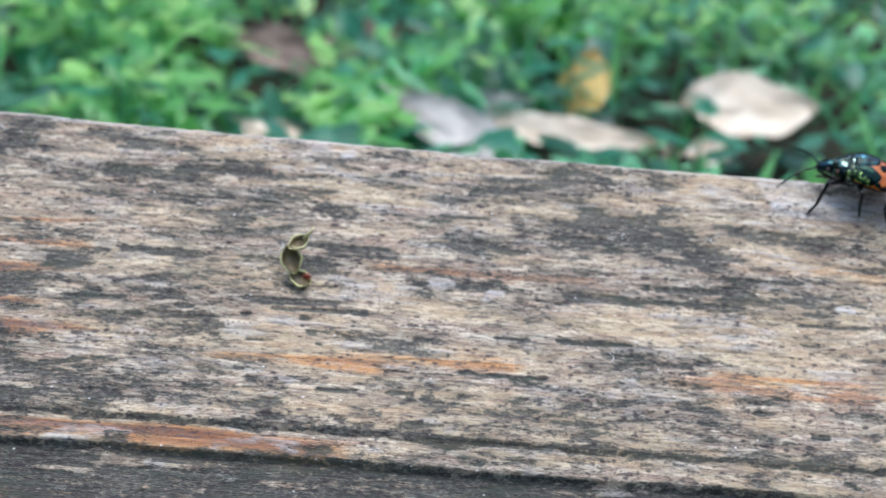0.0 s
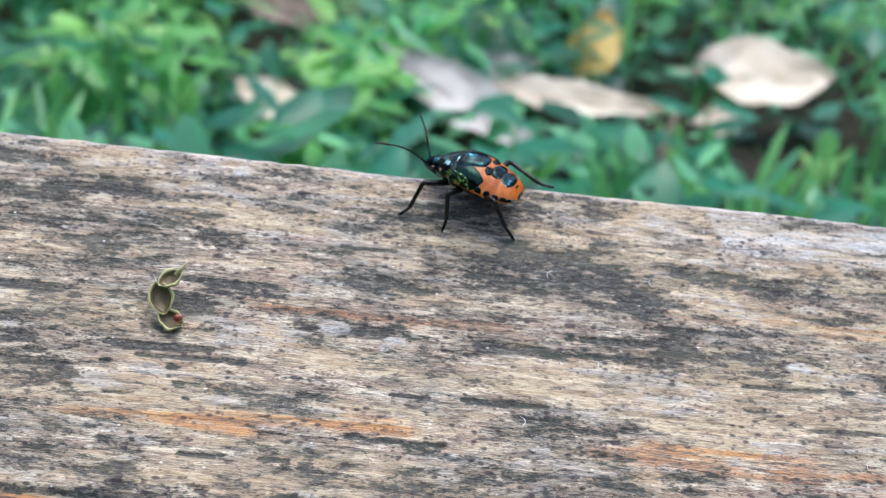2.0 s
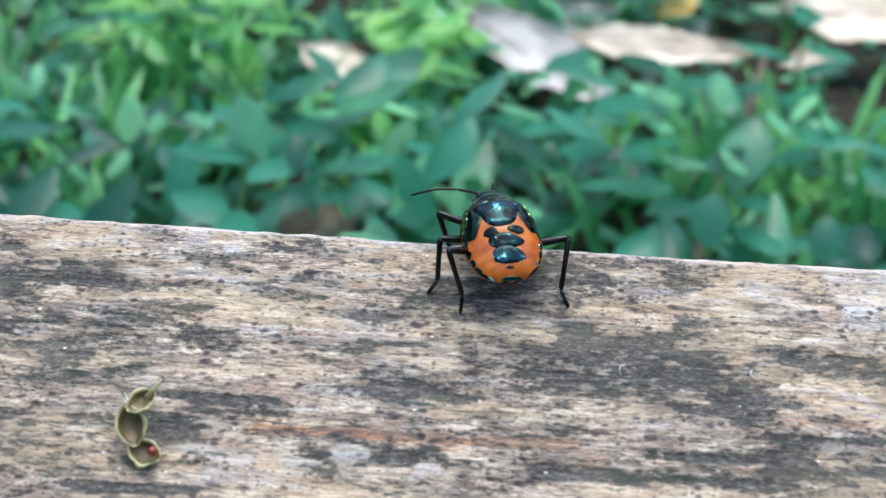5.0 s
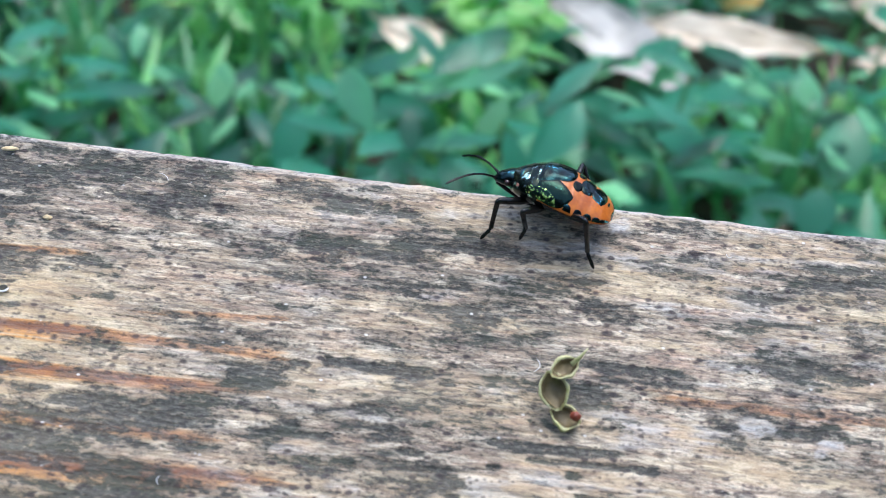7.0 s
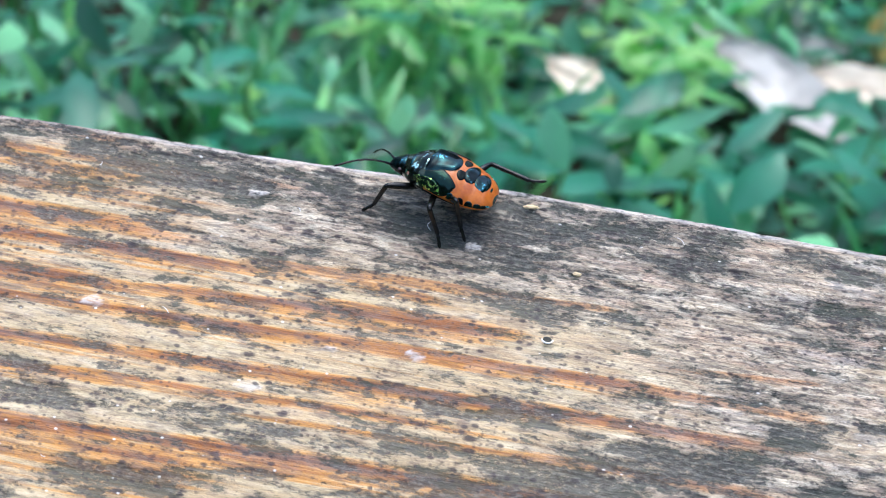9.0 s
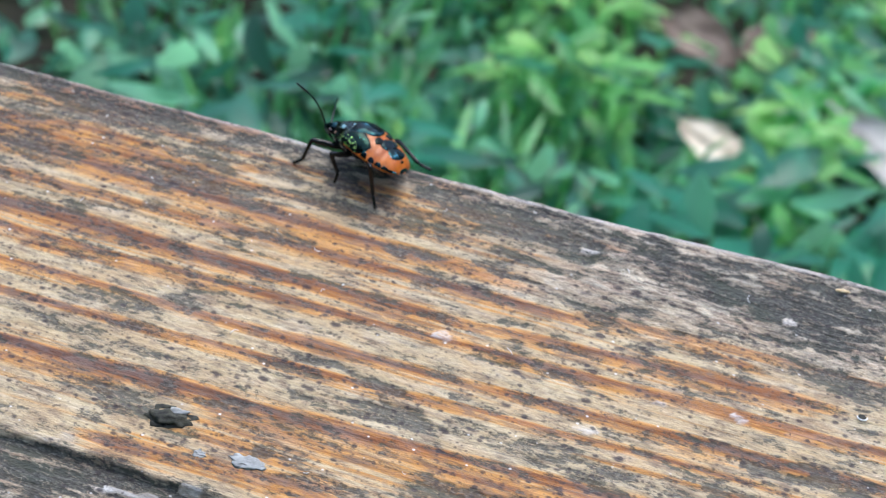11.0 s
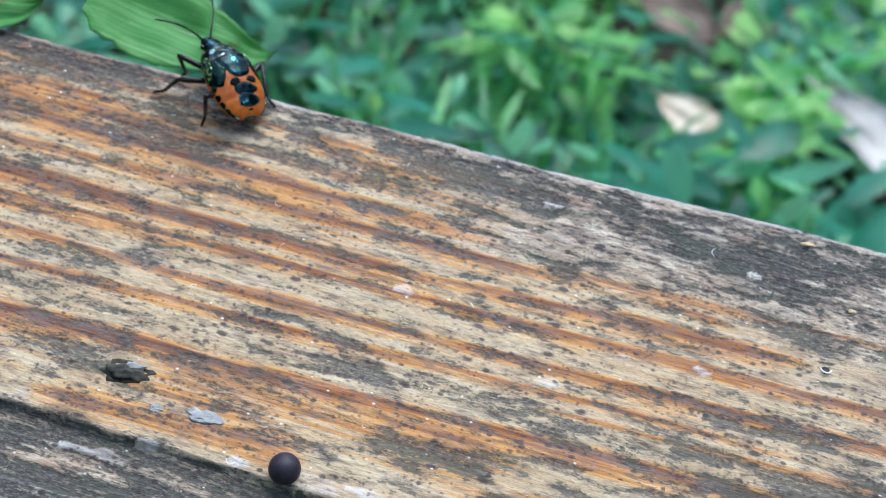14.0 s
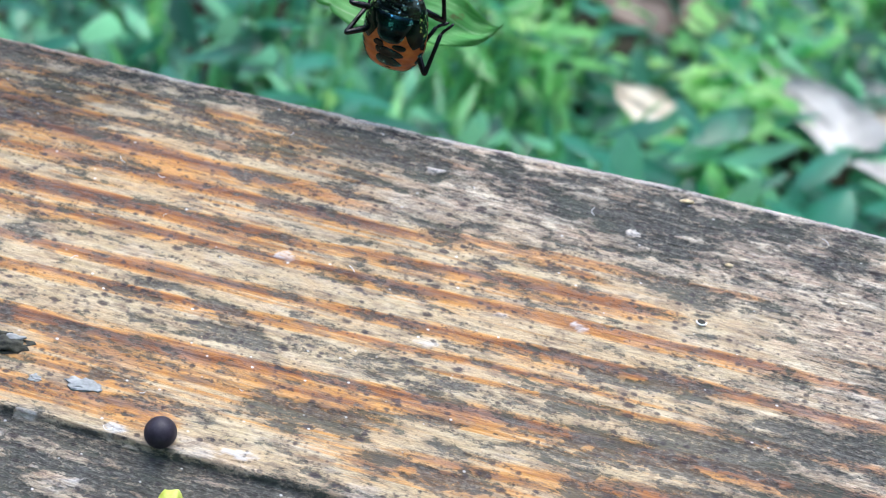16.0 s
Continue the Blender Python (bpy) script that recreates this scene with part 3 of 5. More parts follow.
    foxed = smooth01(u, -4.6, -3.0)*(1 - smooth01(u, 1.5, 4.0))*smooth01(-v, 2.3, 3.5)
    mould = mould + 0.08*foxed + 0.46*foxed*smooth01(fractal(u*1.3 + 41, v*5.5 + 3, 451, 5), 0.46, 0.62)
    mould = mould + low + 0.55*np.exp(-((v + 4.66 + wob*0.4)/0.045)**2)*smooth01(u, 0.5, 2.0)
    mould = mould + 0.19*smooth01(u, 0.5, 3.0)*(0.25 + 1.5*smooth01(fractal(u*0.7 + 8, v*1.8 + 8, 131, 4), 0.40, 0.66))
    mould = mould + 0.60*left*brown*smooth01(fractal(u*2.6 + 77, v*8 + 7, 141, 3), 0.54, 0.66)
    film = smooth01(u, 11.98 + 0.08*np.sin(v*9), 12.05 + 0.08*np.sin(v*9))*smooth01(v, -0.74, -0.66)
    film = film*(0.30 + 0.70*smooth01(fractal(u*0.9 + 2, v*10 + 4, 431, 4), 0.38, 0.56))
    flakes = smooth01(fractal(u*1.6 + 11, v*7 + 11, 101, 4), 0.60, 0.70)
    crust = np.zeros_like(u)
    for u0, v0, ru, rv in CRUSTS:
        d = ((warp_u - u0)/ru)**2 + ((warp_v - v0)/rv)**2 + 1.6*(fractal(u*9 + 4, v*14 + 4, 361, 3) - 0.5)
        crust = np.maximum(crust, 1 - smooth01(d, 0.7, 1.2))
    mould = mould*(1 - 0.8*crust)
    # crusts, film and flakes are bleached; the far edge's thin lit line is painted in
    pale = np.clip(0.9*crust + 1.0*film + 0.8*smooth01(v, -0.10, -0.03) + 0.55*flakes*(1 - 0.75*left) + 0.6*smooth01(-v, 4.7, 5.2)*flakes, 0, 1)
    mould = mould*(1 - 0.7*film)*(1 - 0.55*smooth01(v, -0.10, -0.03))
    warm = (1 - smooth01(u, -0.5, 3.2))*np.maximum(smooth01(-v, 0.7, 1.8), smooth01(-v, 0.0, 0.5)*(1 - smooth01(u, -5.5, -2.5)))*(1 - 0.7*smooth01(-v, 4.9, 5.1))
    warm = np.maximum(warm, 0.6*(1 - left)*smooth01(fractal(u*0.5 + 71, v*3.2 + 17, 371, 4), 0.44, 0.62))
    spread = smooth01(fractal(u*3.2 + 61, v*11 + 19, 441, 4), 0.34, 0.60)
    mould = np.where(mould < 0.75, mould*(0.72 + 0.62*spread), mould)
    return brown, np.clip(mould, 0, 0.9), pale, warm


def build_board():
    uf = np.linspace(-13.2, 19.4, 1060)
    us = np.concatenate((np.linspace(-60, -14, 14), uf, np.linspace(20.2, 66, 14)))
    vs = np.concatenate((np.linspace(-9.0, -6.8, 8), np.linspace(-6.7, -0.12, 240), np.array([-0.085, -0.055, -0.03, -0.01])))
    gu, gv = np.meshgrid(us, vs)
    brown, mould, pale, warm = board_stains(gu, gv)
    fib = fractal(gu*1.5 + 50, gv*22 + 50, 201, 4) - 0.5
    lump = fractal(gu*0.35 + 50, gv*1.1 + 50, 211, 3) - 0.5
    z = 0.018*fib + 0.05*lump - 0.016*smooth01(mould, 0.55, 0.95)
    z = z + 0.010*smooth01(pale, 0.35, 0.6)
    z = z - 0.05*smooth01(-gv, 4.64, 4.70)*smooth01(gu, 0.8, 2.2)
    lip = 5.02 + 0.05*(fractal(gu*0.8 + 5, gu*0 + 5, 221, 3) - 0.5)
    z = z - 0.10*smooth01(-gv, lip, lip + 0.05)
    ragged = 0.05*(fractal(us*0.7 + 5, us*0 + 9, 231, 4) - 0.5) + 0.025*(fractal(us*5 + 5, us*0 + 9, 241, 3) - 0.5)
    ragged = ragged + 0.015 + 0.09*np.exp(-((us - 0.3)/2.7)**2)
    near_edge = smooth01(gv, -0.45, 0.0)
    y = gv + near_edge*ragged[None, :]
    z = z - 0.030*smooth01(gv, -0.12, 0.0)**2 - 0.012*near_edge*(fractal(gu*3 + 5, gv*0 + 4, 251, 3))
    # far face, near face and underside
    def row(dy, zz, ref):
        return us, y[ref] + dy, (z[ref] + zz)
    bottoms = []
    for dy, zz in ((0.02, -0.05), (0.03, -0.14), (0.02, -1.0), (0.0, -3.4)):
        bottoms.append(np.stack(row(dy, zz, -1), -1))
    fronts = []
    for dy, zz in ((0.0, -3.4), (-0.06, -1.0), (-0.06, -0.15)):
        fronts.append(np.stack(row(dy, zz, 0), -1))
    top = np.stack([gu, y, z], -1)
    grid = np.concatenate((np.array(fronts), top, np.array(bottoms)), 0)
    rows, cols = grid.shape[:2]
    co = (grid*0.01).reshape(-1, 3).astype(np.float32)
    idx = np.arange(rows*cols).reshape(rows, cols)
    quads = np.stack([idx[:-1, :-1], idx[:-1, 1:], idx[1:, 1:], idx[1:, :-1]], -1).reshape(-1, 4)
    under = np.stack([idx[-1, :-1], idx[-1, 1:], idx[0, 1:], idx[0, :-1]], -1)
    quads = np.concatenate((quads, under), 0).astype(np.int32)
    me = bpy.data.meshes.new("board")
    me.vertices.add(len(co))
    me.vertices.foreach_set("co", co.ravel())
    me.loops.add(quads.size)
    me.loops.foreach_set("vertex_index", quads.ravel())
    me.polygons.add(len(quads))
    me.polygons.foreach_set("loop_start", np.arange(0, quads.size, 4, dtype=np.int32))
    me.polygons.foreach_set("loop_total", np.full(len(quads), 4, dtype=np.int32))
    me.update(calc_edges=True)
    me.validate()
    for p in me.polygons:
        p.use_smooth = True
    stain = np.zeros((rows, cols, 4), np.float32)
    k0, k1 = len(fronts), len(fronts) + len(vs)
    for ch, arr in enumerate((brown, mould, pale, warm)):
        stain[k0:k1, :, ch] = arr
        stain[:k0, :, ch] = arr[0]
        stain[k1:, :, ch] = arr[-1]*0.7
    attr = me.color_attributes.new("stain", 'FLOAT_COLOR', 'POINT')
    attr.data.foreach_set("color", stain.ravel())
    me.materials.append(WOOD)
    board = new("board")
    tagged(board, "weathered wooden board with orange grain and black mould", "board")
    board.matrix_world = TILT
    ob = new("plank", me)
    ob.parent = board
    for x in (-0.46, 0.52):
        bm = bmesh.new()
        bmesh.ops.create_cube(bm, size=1.0)
        bmesh.ops.scale(bm, vec=(0.06, 0.05, 0.30), verts=bm.verts)
        bmesh.ops.bevel(bm, geom=bm.edges, offset=0.004, segments=2, affect='EDGES')
        post = part("post", bm, POSTM, board, "dark squared wooden post")
        post.matrix_basis = TILT.inverted() @ Matrix.Translation((x, -0.022, 0.035))
    return board


def on_board(u, v, w=0.0, turn=0.0):
    """A pose on the board's face, from centimetres along, across and above it."""
    return TILT @ Matrix.Translation((u*0.01, v*0.01, w*0.01)) @ Matrix.Rotation(radians(turn), 4, 'Z')


# ---------------------------------------------------------------- small things on the board


def blob(name, mat, size, rough, seed, flat=0.0, parent=None):
    """A lumpy chip, in metres."""
    bm = bmesh.new()
    bmesh.ops.create_icosphere(bm, subdivisions=3, radius=1.0)
    for v in bm.verts:
        d = 1 + rough*noise.noise(v.co*1.7 + Vector((seed, 0, 0))) + rough*0.5*noise.noise(v.co*4 + Vector((0, seed, 0)))
        v.co *= d
        if flat and v.co.z < -flat:
            v.co.z = -flat
        v.co = Vector((v.co.x*size[0], v.co.y*size[1], v.co.z*size[2]))
    return part(name, bm, mat, parent)


def cup(bm, length, width, depth, turns, open_at=0.55, n=18, m=12, thick=0.00012):
    """An open boat-shaped husk lobe along x with its mouth towards +z."""
    sides = []
    for off in (0.0, thick):
        rows = []
        for i in range(n + 1):
            s = i/n
            wd = (width - off)*math.sin(math.pi*min(max(s, 0.03), 0.97))**0.7
            dp = (depth - off)*math.sin(math.pi*min(max(s, 0.03), 0.97))**0.6
            row = []
            for j in range(m + 1):
                a = math.pi*(-open_at + (2*open_at)*j/m)
                wav = 1 + 0.20*noise.noise(Vector((s*4, j*0.45, turns)))
                row.append(bm.verts.new((length*(s - 0.5), wd*math.sin(a)*wav, -dp*math.cos(a)*wav)))
            rows.append(row)
        sides.append(rows)
    for rows in sides:
        for i in range(n):
            for j in range(m):
                bm.faces.new((rows[i][j], rows[i + 1][j], rows[i + 1][j + 1], rows[i][j + 1]))
    for j in (0, m):
        for i in range(n):
            bm.faces.new((sides[0][i][j], sides[0][i + 1][j], sides[1][i + 1][j], sides[1][i][j]))


def build_husk():
    """A curled empty husk of three open lobes, standing on the board."""
    husk = new("dry_husk")
    tagged(husk, "curled yellow-green empty plant husk standing on the board", "husk")
    husk.matrix_world = on_board(5.62, -2.58, 0.02) @ Matrix.Rotation(radians(34), 4, 'X')
    lobes = (((0.0000, 0.0056, 0.0004), (-25, 10, 36), 0.0030, 0.00115, 0.0010, "upper_lobe"),
             ((-0.0008, 0.0033, 0.0004), (0, 8, 110), 0.0039, 0.00150, 0.0012, "middle_lobe"),
             ((0.0006, 0.0010, 0.0004), (-35, 0, -20), 0.0031, 0.00140, 0.0011, "lower_lobe"))
    for i, (loc, rot, ln, wd, dp, nm) in enumerate(lobes):
        bm = bmesh.new()
        cup(bm, ln, wd, dp, 3.0*i, 0.52, thick=0.00028)
        ob = part(nm, bm, HUSK_OUT, husk)
        ob.matrix_basis = pose(*loc, *rot)
        bm = bmesh.new()
        cup(bm, ln*0.86, wd*0.80, dp*0.80, 3.0*i, 0.47)
        part("lining", bm, HUSK_IN, ob, "brown inner lining")
    spot = blob("spot", HUSK_RED, (0.0005, 0.00045, 0.0004), 0.3, 4.0, parent=husk)
    spot.location = (0.0015, 0.0012, 0.0009)
    spot["label"] = "dark red shrivelled bead"
    bm = bmesh.new()
    tube(bm, [(0.0006, 0.0060, 0.0005), (0.0013, 0.0068, 0.0007), (0.0019, 0.0077, 0.0009)], [0.00026, 0.00018, 0.00005], 7)
    part("tip", bm, HUSK_OUT, husk)
    return husk


def build_seed():
    bm = bmesh.new()
    bmesh.ops.create_uvsphere(bm, u_segments=40, v_segments=24, radius=0.00176)
    for v in bm.verts:
        v.co *= 1 + 0.012*noise.noise(v.co*1500)
    ob = part("seed", bm, SEED)
    tagged(ob, "small round matt black seed lying on the board", "seed")
    ob.matrix_world = on_board(-5.40, -4.93, 0.168)


def build_knot():
    knot = new("knot_chip")
    tagged(knot, "dark hollow knot with a cracked bark chip", "knot")
    knot.matrix_world = on_board(-7.56, -4.32, 0.0, 8)
    bm = bmesh.new()
    n = 26
    prev = None
    for i in range(n + 1):
        a = 2*math.pi*i/n
        w = 0.85 + 0.75*noise.noise(Vector((math.cos(a)*1.6, math.sin(a)*1.6, 2)))
        ring = []
        for r, z in ((0.55, -0.0003), (0.75, 0.00012), (0.95, 0.00010), (1.20, -0.0007)):
            ring.append(bm.verts.new((0.0030*r*w*math.cos(a), 0.0015*r*w*math.sin(a), z)))
        if prev:
            for j in range(3):
                bm.faces.new((prev[j], ring[j], ring[j + 1], prev[j + 1]))
        prev = ring
    part("rim", bm, CORK, knot)
    core = blob("core", CORK, (0.0021, 0.0010, 0.0007), 0.6, 7.0, parent=knot)
    core.location = (0.0002, 0.0, 0.0001)
    flake = blob("flake", LICHEN, (0.0012, 0.0004, 0.0003), 0.6, 9.0, parent=knot)
    flake.location = (0.0009, 0.0008, 0.0004)
    flake["label"] = "pale flake on the rim"


def build_scraps():
    chip = blob("wood_chip", CHIP, (0.00085, 0.00026, 0.00022), 0.35, 2.0, 0.5)
    tagged(chip, "tiny pale yellow wood chip near the edge", "chip")
    chip.matrix_world = on_board(-0.44, -0.12, 0.02, 8)
    chip = blob("wood_chip", CHIP, (0.00045, 0.00026, 0.0002), 0.35, 5.0, 0.5)
    tagged(chip, "tiny pale yellow crumb on the board", "chip")
    chip.matrix_world = on_board(0.20, -0.92, 0.02, 0)
    # small pale ring, like a hatched egg
    bm = bmesh.new()
    pts = [(0.0006*math.cos(a), 0.00050*math.sin(a), 0.00022) for a in np.linspace(math.pi*1.05, math.pi*2.0, 12)]
    tube(bm, pts, [0.00005] + [0.0001]*10 + [0.00005], 6)
    ring = part("egg_ring", bm, LINT)
    tagged(ring, "tiny whitish curved rim of a hatched egg", "egg shell")
    ring.matrix_world = on_board(0.0, -1.81, 0.02)
    base = blob("egg_base", CORK, (0.0005, 0.00042, 0.00015), 0.2, 3.0, parent=ring)
    # red brown scrap at the far edge
    scrap = blob("bark_scrap", RUST, (0.0013, 0.0007, 0.0011), 0.7, 11.0, 0.6)
    tagged(scrap, "small red-brown bark scrap on the board's edge", "scrap")
    scrap.matrix_world = on_board(16.48, -0.10, 0.05)
    # bud
    bud = new("plant_bud")
    tagged(bud, "small yellow-green bud with a dark stalk", "bud")
    bud.matrix_world = on_board(-5.02, -5.62, 0.0)
    head = blob("bud_head", BUD, (0.0014, 0.0016, 0.0013), 0.35, 6.0, parent=bud)
    head.location = (0, 0, 0.0008)
    bm = bmesh.new()
    tube(bm, [(0.0008, -0.0004, 0.0004), (0.0022, -0.001, 0.0003), (0.0034, -0.0022, 0.0002)], [0.0006, 0.0005, 0.0003], 7)
    part("stalk", bm, CORK, bud, "dark dry stalk")
    # ribbed green bead
    bead = new("green_bead")
    tagged(bead, "small ribbed dull green seed pod on the board", "seed pod")
    bead.matrix_world = on_board(15.02, -3.45, 0.0)
    bm = bmesh.new()
    bmesh.ops.create_uvsphere(bm, u_segments=40, v_segments=20, radius=0.00150)
    for v in bm.verts:
        a = math.atan2(v.co.y, v.co.x)
        v.co = v.co*(1 + 0.05*math.cos(10*a))
        v.co.z *= 0.92
    pod = part("pod", bm, BUD_DARK, bead)
    pod.location = (0, 0, 0.0012)
    bm = bmesh.new()
    tube(bm, [(0.0012, 0.0001, 0.0010), (0.0022, 0.0002, 0.0006), (0.0034, 0.0001, 0.0004)], [0.0003, 0.00026, 0.0002], 7)
    part("stalk", bm, CORK, bead, "short dark dry stalk")
    # lichen crusts
    rng = random.Random(5)
    for u, v, a, b in ((-6.50, -4.56, 0.0018, 0.0007), (-7.05, -4.62, 0.0007, 0.0004)):
        ob = blob("lichen_crust", LICHEN, (a, b, 0.00005), 0.9, rng.random()*40)
        tagged(ob, "flat pale grey lichen crust on weathered wood", "lichen", "lichen crusts on the board")
        ob.matrix_world = on_board(u, v, 0.003, rng.uniform(-8, 8))
    # white lint fibres
    for k in range(26):
        bm = bmesh.new()
        ln = rng.uniform(0.0004, 0.0014)
        c = rng.uniform(-0.5, 0.5)
        pts = [(ln*s, c*ln*math.sin(3*s), 0.00025 + 0.0003*s) for s in (0, 0.25, 0.5, 0.75, 1.0)]
        tube(bm, pts, [0.00003, 0.00004, 0.00004, 0.00004, 0.00002], 5)
        ob = part("lint_fibre", bm, LINT)
        tagged(ob, "fine white lint fibre stuck to the board", "lint", "lint fibres on the board")
        spots = ((9.95, -1.38), (11.2, -1.32), (5.35, -2.05), (10.55, -2.55))
        u, v = spots[k] if k < 4 else (rng.uniform(-10, 15), rng.uniform(-5.2, -0.3))
        ob.matrix_world = on_board(u, v, 0.01, rng.uniform(60, 120) if k < 4 else rng.uniform(0, 180))


# ---------------------------------------------------------------- the bug
# body measures in millimetres: x towards the head, y to its left, z up
HALF = spline((-5.8, -5.62, -5.3, -4.75, -4.0, -3.0, -2.0, -1.0, 0.0, 1.0, 2.0, 3.0, 4.0, 4.8, 5.2),
              (0.0, 1.34, 2.16, 2.80, 3.28, 3.62, 3.80, 3.82, 3.78, 3.68, 3.50, 3.12, 2.50, 1.78, 1.38))
TOP = spline((-5.8, -5.6, -5.2, -4.6, -3.87, -3.0, -2.0, -1.2, 0.0, 1.2, 2.2, 3.2, 4.2, 5.2),
             (-0.90, -0.45, 0.12, 0.68, 1.14, 1.56, 2.02, 2.34, 2.58, 2.66, 2.56, 2.28, 1.86, 1.34))
RIM = spline((-5.8, -4.0, -2.0, 0.0, 2.0, 4.0, 5.2), (-0.92, -0.54, -0.20, 0.08, 0.34, 0.26, -0.08))
LOW = spline((-5.8, -5.0, -3.5, -1.5, 0.5, 2.5, 4.2, 5.2), (-1.00, -1.06, -1.12, -1.20, -1.28, -1.28, -1.16, -0.92))
MM = 0.001


def hull(x, s, lift=0.0):
    """A place on the back: x along, s from -1 to 1 across."""
    w = HALF(x)
    z = RIM(x) + (TOP(x) - RIM(x))*(1 - min(abs(s), 1.0)**2.3)**0.74
    return Vector((x, w*s*(1 + lift*0.04), z + lift))*MM


def shell(bm, x0, x1, n=30, m=36):
    """A closed body section between two stations."""
    rings = []
    for i in range(n + 1):
        x = x0 + (x1 - x0)*i/n
        ring = []
        for k in range(m):
            a = 2*math.pi*k/m
            s = math.cos(a)
            if math.sin(a) >= 0:
                p = hull(x, s)
            else:
                w = HALF(x)
                p = Vector((x, w*s, RIM(x) - (RIM(x) - LOW(x))*(1 - abs(s)**2.2)**0.6))*MM
            ring.append(bm.verts.new(p))
        rings.append(ring)
    for a, b in zip(rings, rings[1:]):
        for k in range(m):
            bm.faces.new((a[k], a[(k + 1) % m], b[(k + 1) % m], b[k]))
    bm.faces.new(rings[0])
    bm.faces.new(rings[-1])


def plate(bm, x0, x1, lo, hi, lift=0.14, n=24, m=12):
    """A raised plate on the back between two lateral bounds, its rim turned down."""
    rows = []
    for i in range(n + 1):
        x = x0 + (x1 - x0)*i/n
        a, b = lo(x), hi(x)
        row = []
        for j in range(m + 1):
            u = j/m
            e = min(u, 1 - u, i/n, 1 - i/n)
            row.append(bm.verts.new(hull(x, a + (b - a)*u, lift*(0.15 + 0.85*min(1.0, e*9)))))
        rows.append(row)
    for i in range(n):
        for j in range(m):
            bm.faces.new((rows[i][j], rows[i + 1][j], rows[i + 1][j + 1], rows[i][j + 1]))
    return rows


def spot_on(bm, x0, y0, rx, ry, lift=0.09, seed=0.0):
    """A small raised lens on the back."""
    n = 22
    rings = []
    centre = bm.verts.new(hull(x0, y0/max(HALF(x0), 0.3), lift))
    for r, h in ((0.45, lift), (0.85, lift*0.9), (1.0, lift*0.25), (1.06, -0.08)):
        ring = []
        for k in range(n):
            a = 2*math.pi*k/n
            w = 1 + 0.10*math.sin(2*a + seed) + 0.06*math.sin(3*a + 2*seed)
            x = max(x0 + rx*r*w*math.cos(a), -5.75)
            y = y0 + ry*r*w*math.sin(a)
            s = max(-0.995, min(0.995, y/max(HALF(x), 0.2)))
            ring.append(bm.verts.new(hull(x, s, h)))
        rings.append(ring)
    for k in range(n):
        bm.faces.new((centre, rings[0][k], rings[0][(k + 1) % n]))
        for a, b in zip(rings, rings[1:]):
            bm.faces.new((a[k], b[k], b[(k + 1) % n], a[(k + 1) % n]))


LEGS = {  # hip, thigh length, shin length
    "LF": ((2.6, 1.3, -1.0), 4.5, 5.3), "LM": ((1.0, 1.6, -1.1), 4.5, 5.6), "LH": ((-0.6, 1.5, -1.1), 5.2, 6.8),
    "RF": ((2.6, -1.3, -1.0), 4.5, 5.3), "RM": ((1.0, -1.6, -1.1), 4.5, 5.6), "RH": ((-0.6, -1.5, -1.1), 5.2, 6.8),
}


